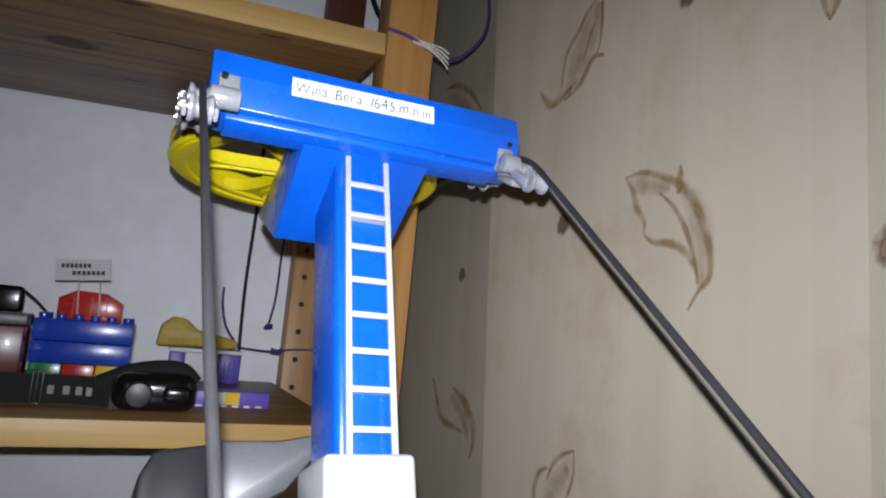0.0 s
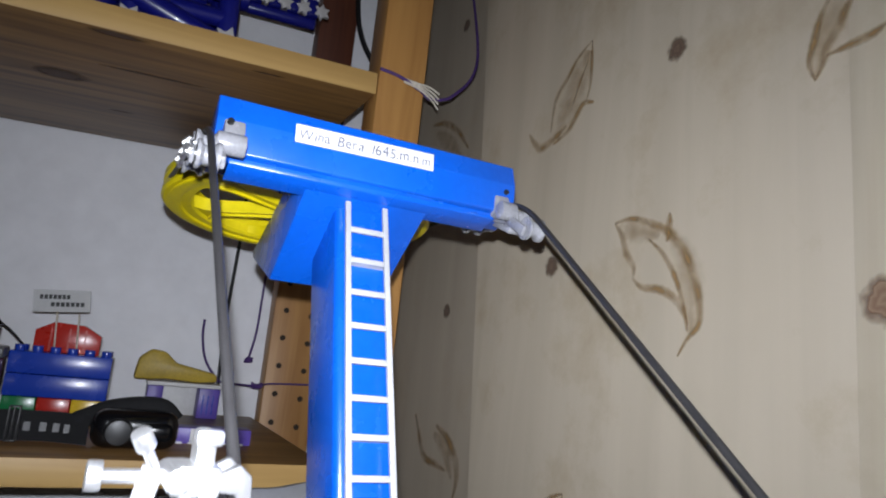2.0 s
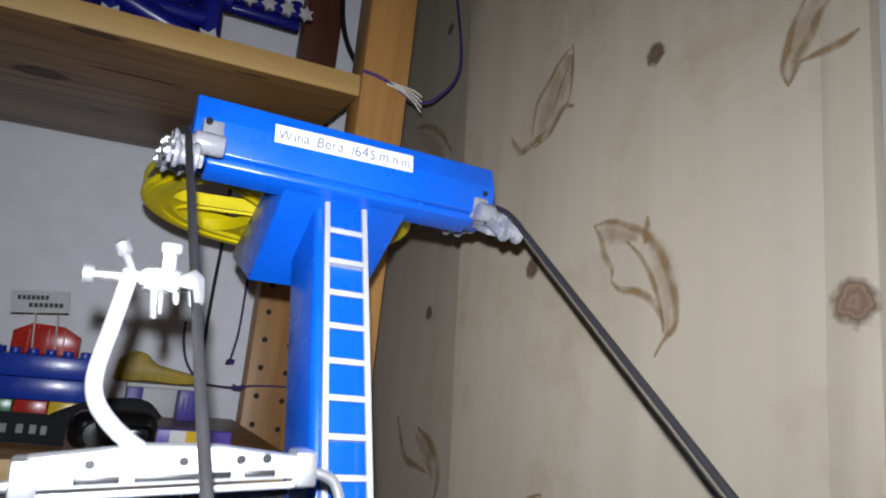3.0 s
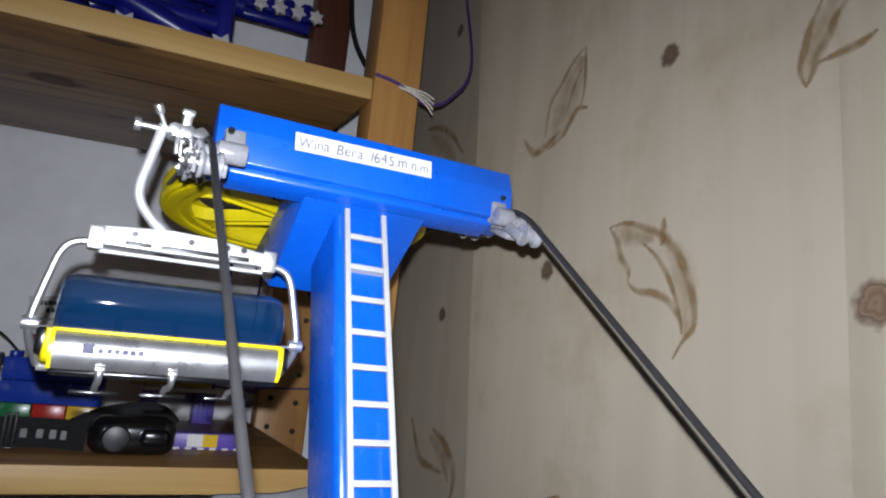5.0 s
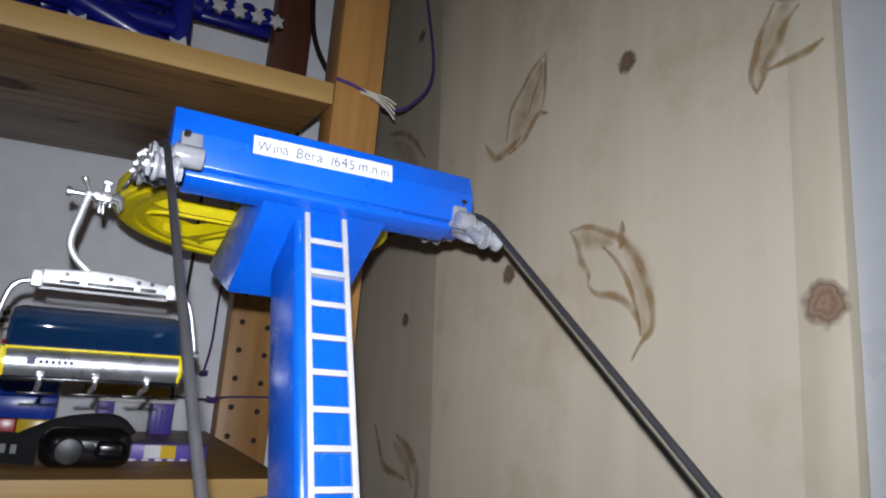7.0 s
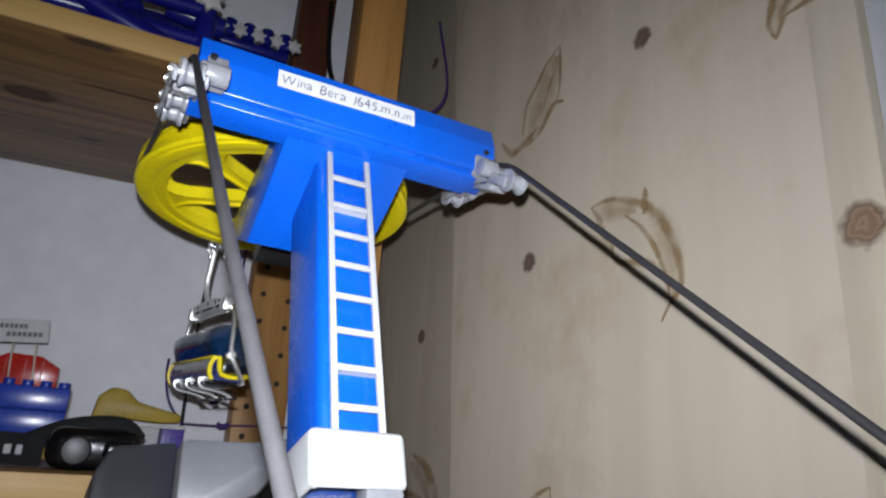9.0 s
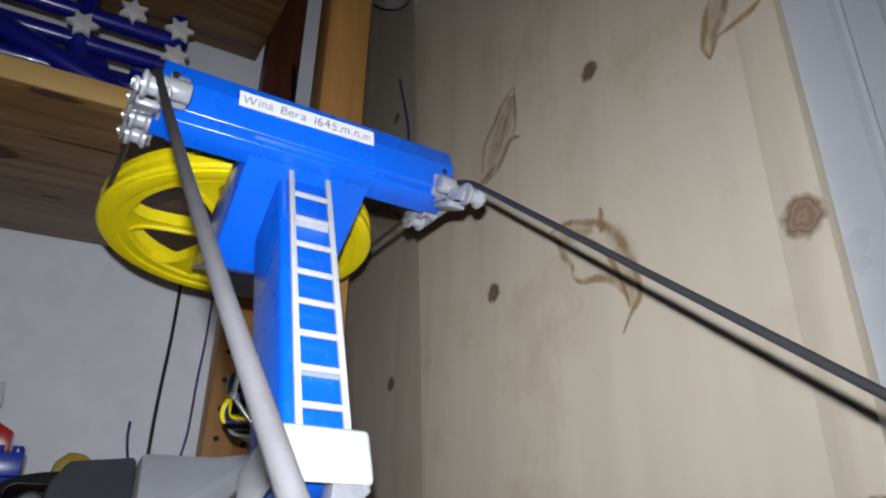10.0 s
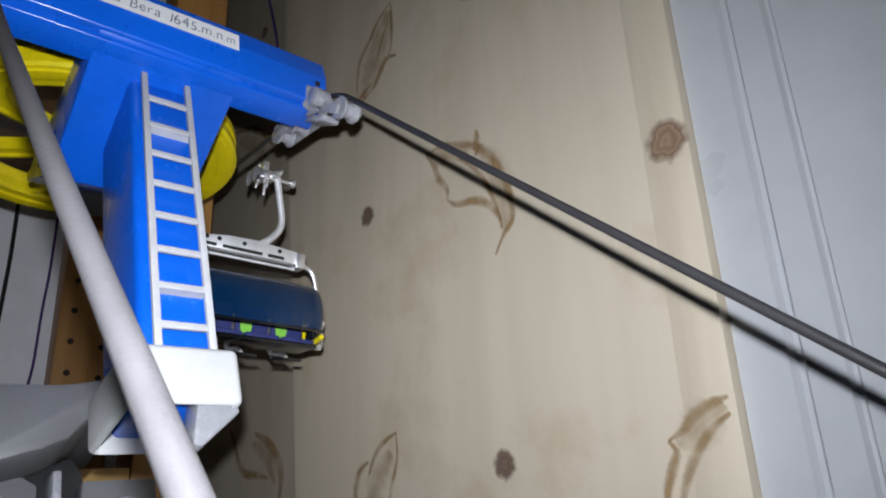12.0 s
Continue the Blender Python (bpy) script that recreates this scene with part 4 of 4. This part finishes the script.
def cartons():
    t = thing("carton", pose(0.1490, 0.822, S), "white and violet printed carton with open front", "carton")
    part("top", box(B(), -0.038, 0.036, -0.014, 0.014, 0.031, 0.035, 0.0005), M["card"], t)
    part("side", box(B(), 0.014, 0.035, -0.014, 0.014, 0.0, 0.0308, 0.0005), M["violet"], t, "violet side")
    part("side", box(B(), -0.037, -0.022, -0.014, 0.014, 0.0, 0.0308, 0.0005), M["violet"], t, "violet side")
    part("back", box(B(), -0.0218, 0.0138, 0.008, 0.014, 0.0, 0.0308, 0.0005), M["card"], t)
    for x in (0.018, 0.023, 0.028):
        part("stripe", box(B(), x, x + 0.0012, -0.0145, -0.0138, 0.004, 0.024), M["brick_blue"], t, "", False)
    u = thing("small_box", pose(0.1610, 0.640, S), "small violet box with white and yellow squares", "box")
    part("body", box(B(), -0.036, 0.0245, -0.010, 0.010, 0.0, 0.0125, 0.0008), M["violet"], u)
    part("square", box(B(), -0.0235, -0.0115, -0.0106, -0.0098, 0.002, 0.0120), M["card"], u, "white square", False)
    part("square", box(B(), -0.0115, 0.0000, -0.0106, -0.0098, 0.002, 0.0120), M["brick_yellow"], u, "yellow square", False)
    for i in range(6):
        part("tooth", box(B(), -0.034 + i * 0.0095, -0.029 + i * 0.0095, -0.0112, -0.0098, 0.0002, 0.0016), M["card"], u, "", False)


def red_case():
    t = thing("dark_red_case", pose(-0.044, 0.735, S), "dark red plastic case with grey lid", "case")
    part("body", box(B(), -0.042, 0.034, -0.018, 0.020, 0.0, 0.0500, 0.002), M["maroon"], t)
    part("lid", box(B(), -0.043, 0.035, -0.019, 0.021, 0.0502, 0.0600, 0.002), M["grey"], t, "grey lid")
    u = thing("sunglasses", pose(-0.028, 0.735, S + 0.0602), "dark sunglasses lying on the case", "sunglasses")
    bm = B()
    box(bm, -0.020, 0.012, -0.010, -0.006, 0.0005, 0.0230, 0.004, 3)
    part("lens", bm, M["black_gloss"], u)
    part("temple", tube(B(), smooth_path([(0.011, -0.008, 0.020), (0.020, 0.004, 0.012), (0.030, 0.012, 0.001)], 6), 0.0009, 8), M["dark_grey"], u)
    part("nose_bar", tube(B(), [(-0.018, -0.008, 0.0008), (-0.020, 0.016, 0.0008)], 0.0009, 8), M["dark_grey"], u)


bricks(), headlamp(), scissors_gun(), cartons(), red_case()

# ---- construction toy on the upper shelf ----
def star(owner, x, y, z, r, turn, tilt=90):
    bm = B()
    lo, hi = [], []
    for k in range(12):
        a = math.pi * k / 6
        q = r if k % 2 == 0 else r * 0.55
        lo.append((q * math.cos(a), q * math.sin(a)))
    extrude_poly(bm, lo, 2, -0.003, 0.003, 0.0006)
    part("star_connector", bm, M["toy_white"], owner, "white star connector", True, pose(x, y, z, tilt, turn, 0))


toy = thing("construction_toy", pose(0, 0, 1.4625, 0, -2.0, 0), "dark blue construction toy with white star connectors", "construction toy")
def stick(p0, p1, r=0.0055):
    bm = B()
    cyl(bm, p0, p1, r, seg=14, bev=0.0008)
    part("rod", bm, M["toy_blue"], toy)
for z in (0.010, 0.036, 0.066, 0.094):
    stick((-0.22, 0.605, z), (0.118, 0.605, z), 0.0075)
    stick((-0.22, 0.690, z), (0.118, 0.690, z), 0.0075)
for x in (-0.20, -0.115, -0.035, 0.040, 0.113):
    stick((x, 0.605, 0.002), (x, 0.605, 0.118), 0.0085)
    stick((x, 0.690, 0.002), (x, 0.690, 0.118), 0.0085)
    for z in (0.010, 0.094):
        stick((x, 0.61, z), (x, 0.685, z))
stick((-0.03, 0.600, 0.062), (0.110, 0.600, 0.010), 0.0095)
stick((-0.20, 0.600, 0.080), (-0.04, 0.600, 0.020), 0.0095)
rng = random.Random(5)
for i, (x, z) in enumerate(((-0.20, 0.012), (-0.115, 0.014), (-0.035, 0.012), (0.040, 0.010), (0.113, 0.012), (-0.16, 0.052), (-0.035, 0.044), (-0.075, 0.070), (0.040, 0.074), (0.113, 0.070), (0.113, 0.098), (-0.10, 0.096), (0.075, 0.102), (-0.02, 0.104))):
    star(toy, x, 0.592, z, 0.0125, rng.uniform(0, 60))
for i in range(3):
    x = 0.130 + 0.0195 * i
    stick((x, 0.612 + 0.01 * i, 0.0085), (x + 0.012, 0.620 + 0.01 * i, 0.0085), 0.0085)
    star(toy, x + 0.010, 0.612 + 0.01 * i, 0.012, 0.0095, 17 * i, 70)
# upper arm with small knobs
stick((0.113, 0.690, 0.094), (0.205, 0.690, 0.094), 0.0060)
for i in range(5):
    x = 0.126 + 0.0185 * i
    stick((x, 0.684, 0.098), (x, 0.684, 0.115), 0.0062)
    star(toy, x + 0.009, 0.680, 0.104, 0.0085, 23 * i)
for k in range(9):
    x = -0.205 + 0.036 * k
    stick((x, 0.640, 0.040 + 0.02 * (k % 3)), (x + 0.05, 0.640, 0.075 - 0.02 * (k % 2)), 0.0100)

# ---- cords and strings ----
def cord(name, pts, r, material, label, cat="cord"):
    solid(name, tube(B(), smooth_path(pts, 8), r, 8), M[material], label, cat)


cord("power_cord", [(0.1850, 0.845, 1.4445), (0.1860, 0.845, 1.36), (0.1840, 0.845, 1.26), (0.1870, 0.845, 1.157)], 0.0019, "cord", "black cord hanging behind the shelf things")
cord("hanging_string", [(0.2235, 0.848, 1.4445), (0.2235, 0.848, 1.36), (0.2215, 0.848, 1.311), (0.2205, 0.848, 1.255), (0.2160, 0.848, 1.222)], 0.0013, "string", "violet string with a knot at its end", "string")
bm = B()
for k in range(3):
    tube(bm, smooth_path([(0.2160 + 0.004 * math.cos(a), 0.848 + 0.003 * math.sin(a), 1.2195 + 0.0025 * math.sin(a + k)) for a in [k + 2 * j for j in range(6)]], 5), 0.0013, 7)
part("knot", bm, M["string"], bpy.data.objects["hanging_string"])
cord("tied_string", [(0.1850, 0.843, 1.1935), (0.205, 0.815, 1.1935), (0.2207, 0.806, 1.1942), (0.245, 0.833, 1.1960), (0.300, 0.8335, 1.1985)], 0.0011, "string", "violet string tied to the drilled post", "string")
bm = B()
for k in range(4):
    tube(bm, smooth_path([(0.2207 + 0.006 * math.cos(a), 0.805 + 0.003 * math.sin(a), 1.1942 + 0.0035 * math.sin(2 * a + k)) for a in [k + 1.7 * j for j in range(6)]], 5), 0.0010, 7)
part("knot", bm, M["string"], bpy.data.objects["tied_string"])
cord("short_string", [(0.1610, 0.845, 1.260), (0.1620, 0.845, 1.240), (0.1690, 0.845, 1.215), (0.1850, 0.843, 1.1935)], 0.0014, "string", "violet string end standing up", "string")
cord("post_string", [(0.2300, 0.548, 1.4740), (0.2480, 0.5480, 1.4720), (0.2680, 0.5480, 1.4650), (0.2800, 0.552, 1.4620), (0.3050, 0.56, 1.4750), (0.3350, 0.58, 1.523), (0.3500, 0.64, 1.64)], 0.0015, "string", "violet string tied round the shelf post", "string")
for k in range(4):
    cord("twine_end", [(0.2520, 0.5478, 1.4715 - 0.001 * k), (0.2640, 0.5465, 1.4700 - 0.0014 * k), (0.2760, 0.5460, 1.4690 - 0.0030 * k), (0.2850, 0.5470, 1.4660 - 0.0045 * k)], 0.0008, "hemp", "frayed white twine on the shelf post", "twine")
cord("lamp_cord", [(0.2700, 0.800, 1.73), (0.2760, 0.800, 1.655), (0.2860, 0.800, 1.620), (0.3020, 0.800, 1.595)], 0.0032, "cord", "thick black cord behind the post")
bm = B()
lathe(bm, [(0.0, 0.0), (0.012, 0.0), (0.024, 0.006), (0.026, 0.011), (0.0245, 0.011), (0.022, 0.0072), (0.011, 0.0015), (0.0, 0.0015)], 40)
solid("metal_dish", bm, M["chrome"], "shiny metal dish hanging on a string", "dish", m=pose(0.300, 0.575, 1.6850))
cord("dish_string", [(0.300, 0.575, 1.6865), (0.296, 0.570, 1.80), (0.290, 0.566, 1.98), (0.272, 0.566, 2.098)], 0.0012, "string", "violet string that carries the metal dish", "string")

# ---- torch beside the camera ----
bm = B()
bmesh.ops.create_circle(bm, cap_ends=True, segments=12, radius=0.0025)
torch = solid("torch_lens", bm, lit, "small glowing white torch lens", "torch")
# unseen tube added ahead of the lens so its light falls off sideways
bm = B()
lathe(bm, [(0.00260, -0.0027), (0.0034, -0.0027), (0.0034, 0.0008), (0.00260, 0.0008)], 32)
part("rim", bm, M["rubber"], torch, "black tube added round the lens to narrow its beam")


# ---- what moves ----
def path_lengths(pts):
    s = [0.0]
    for a, b in zip(pts, pts[1:]):
        s.append(s[-1] + (b - a).length)
    return s


def motions():
    # the loop is followed at an even pace; level is where the left rope reaches the battery
    ss = path_lengths(LOOP)
    level = ss[8 + 5]
    speed = 0.0555
    def at(s):
        s = max(0.0, min(s, ss[-1] - 1e-4))
        i = max(k for k in range(len(ss) - 1) if ss[k] <= s)
        return LOOP[i].lerp(LOOP[i + 1], (s - ss[i]) / (ss[i + 1] - ss[i]))
    # the chair catches on the battery for a moment, slips on, swings, and lags as the wheel turns it
    def table(*pairs):
        return lambda t: float(np.interp(t, [p[0] for p in pairs], [p[1] for p in pairs]))
    pace = table((0, -0.254), (2, -0.157), (2.5, -0.131), (3.2, -0.086), (4.8, 0.004), (5.0, 0.024), (5.3, 0.031), (5.5, 0.040), (5.75, 0.061), (6.0, 0.083), (8.3, 0.206), (8.5, 0.224), (8.9, 0.2485), (9.1, 0.257), (9.5, 0.281), (11, 0.374), (11.8, 0.422), (12.1, 0.440))
    swing = table((0, 0), (2.5, 0), (3.2, -4.5), (4.0, 0), (4.8, 2.8), (5.0, -0.5), (5.3, -2.5), (5.5, 3.5), (5.75, 1), (6.0, -2.5), (6.5, -1), (8, 0), (11, -1), (11.8, -2.8), (12.1, -2.8))
    sag = table((0, 0), (3.2, -0.002), (4.8, -0.0035), (5.3, 0.003), (5.6, -0.001), (6, -0.0055), (6.5, -0.009), (8.3, -0.011), (8.9, -0.011), (9.1, -0.010), (10, -0.012), (11, -0.0155), (11.8, -0.0165), (12.1, -0.0165))
    lag = table((0, 0), (8.2, 0), (8.5, 13), (8.9, 5), (9.1, -8), (9.4, -5), (9.9, 0), (12.1, 0))
    rows = []
    for k in range(121):
        t = k * 0.1
        s = level + pace(t)
        d = at(s + 0.006) - at(s - 0.006)
        yaw = math.degrees(math.atan2(-d.x, d.y)) + lag(t)
        rows.append((t, pose(*(at(s) + Vector((0, 0, sag(t)))), 0, swing(t), yaw)))
    walk(chair, rows)
    turn = math.degrees(speed / R_ROPE)
    walk(wheel, [(0.5 * k, WH @ pose(0, 0, 0, 0, 0, WHEEL_0 - turn * 0.5 * k)) for k in range(25)])
    walk(torch, [(t, look(eye, target, roll) @ pose(-0.001, 0.0145, 0.004, -6, 8, 0)) for t, eye, target, roll in PATH])


WHEEL_0 = 56.0
motions()
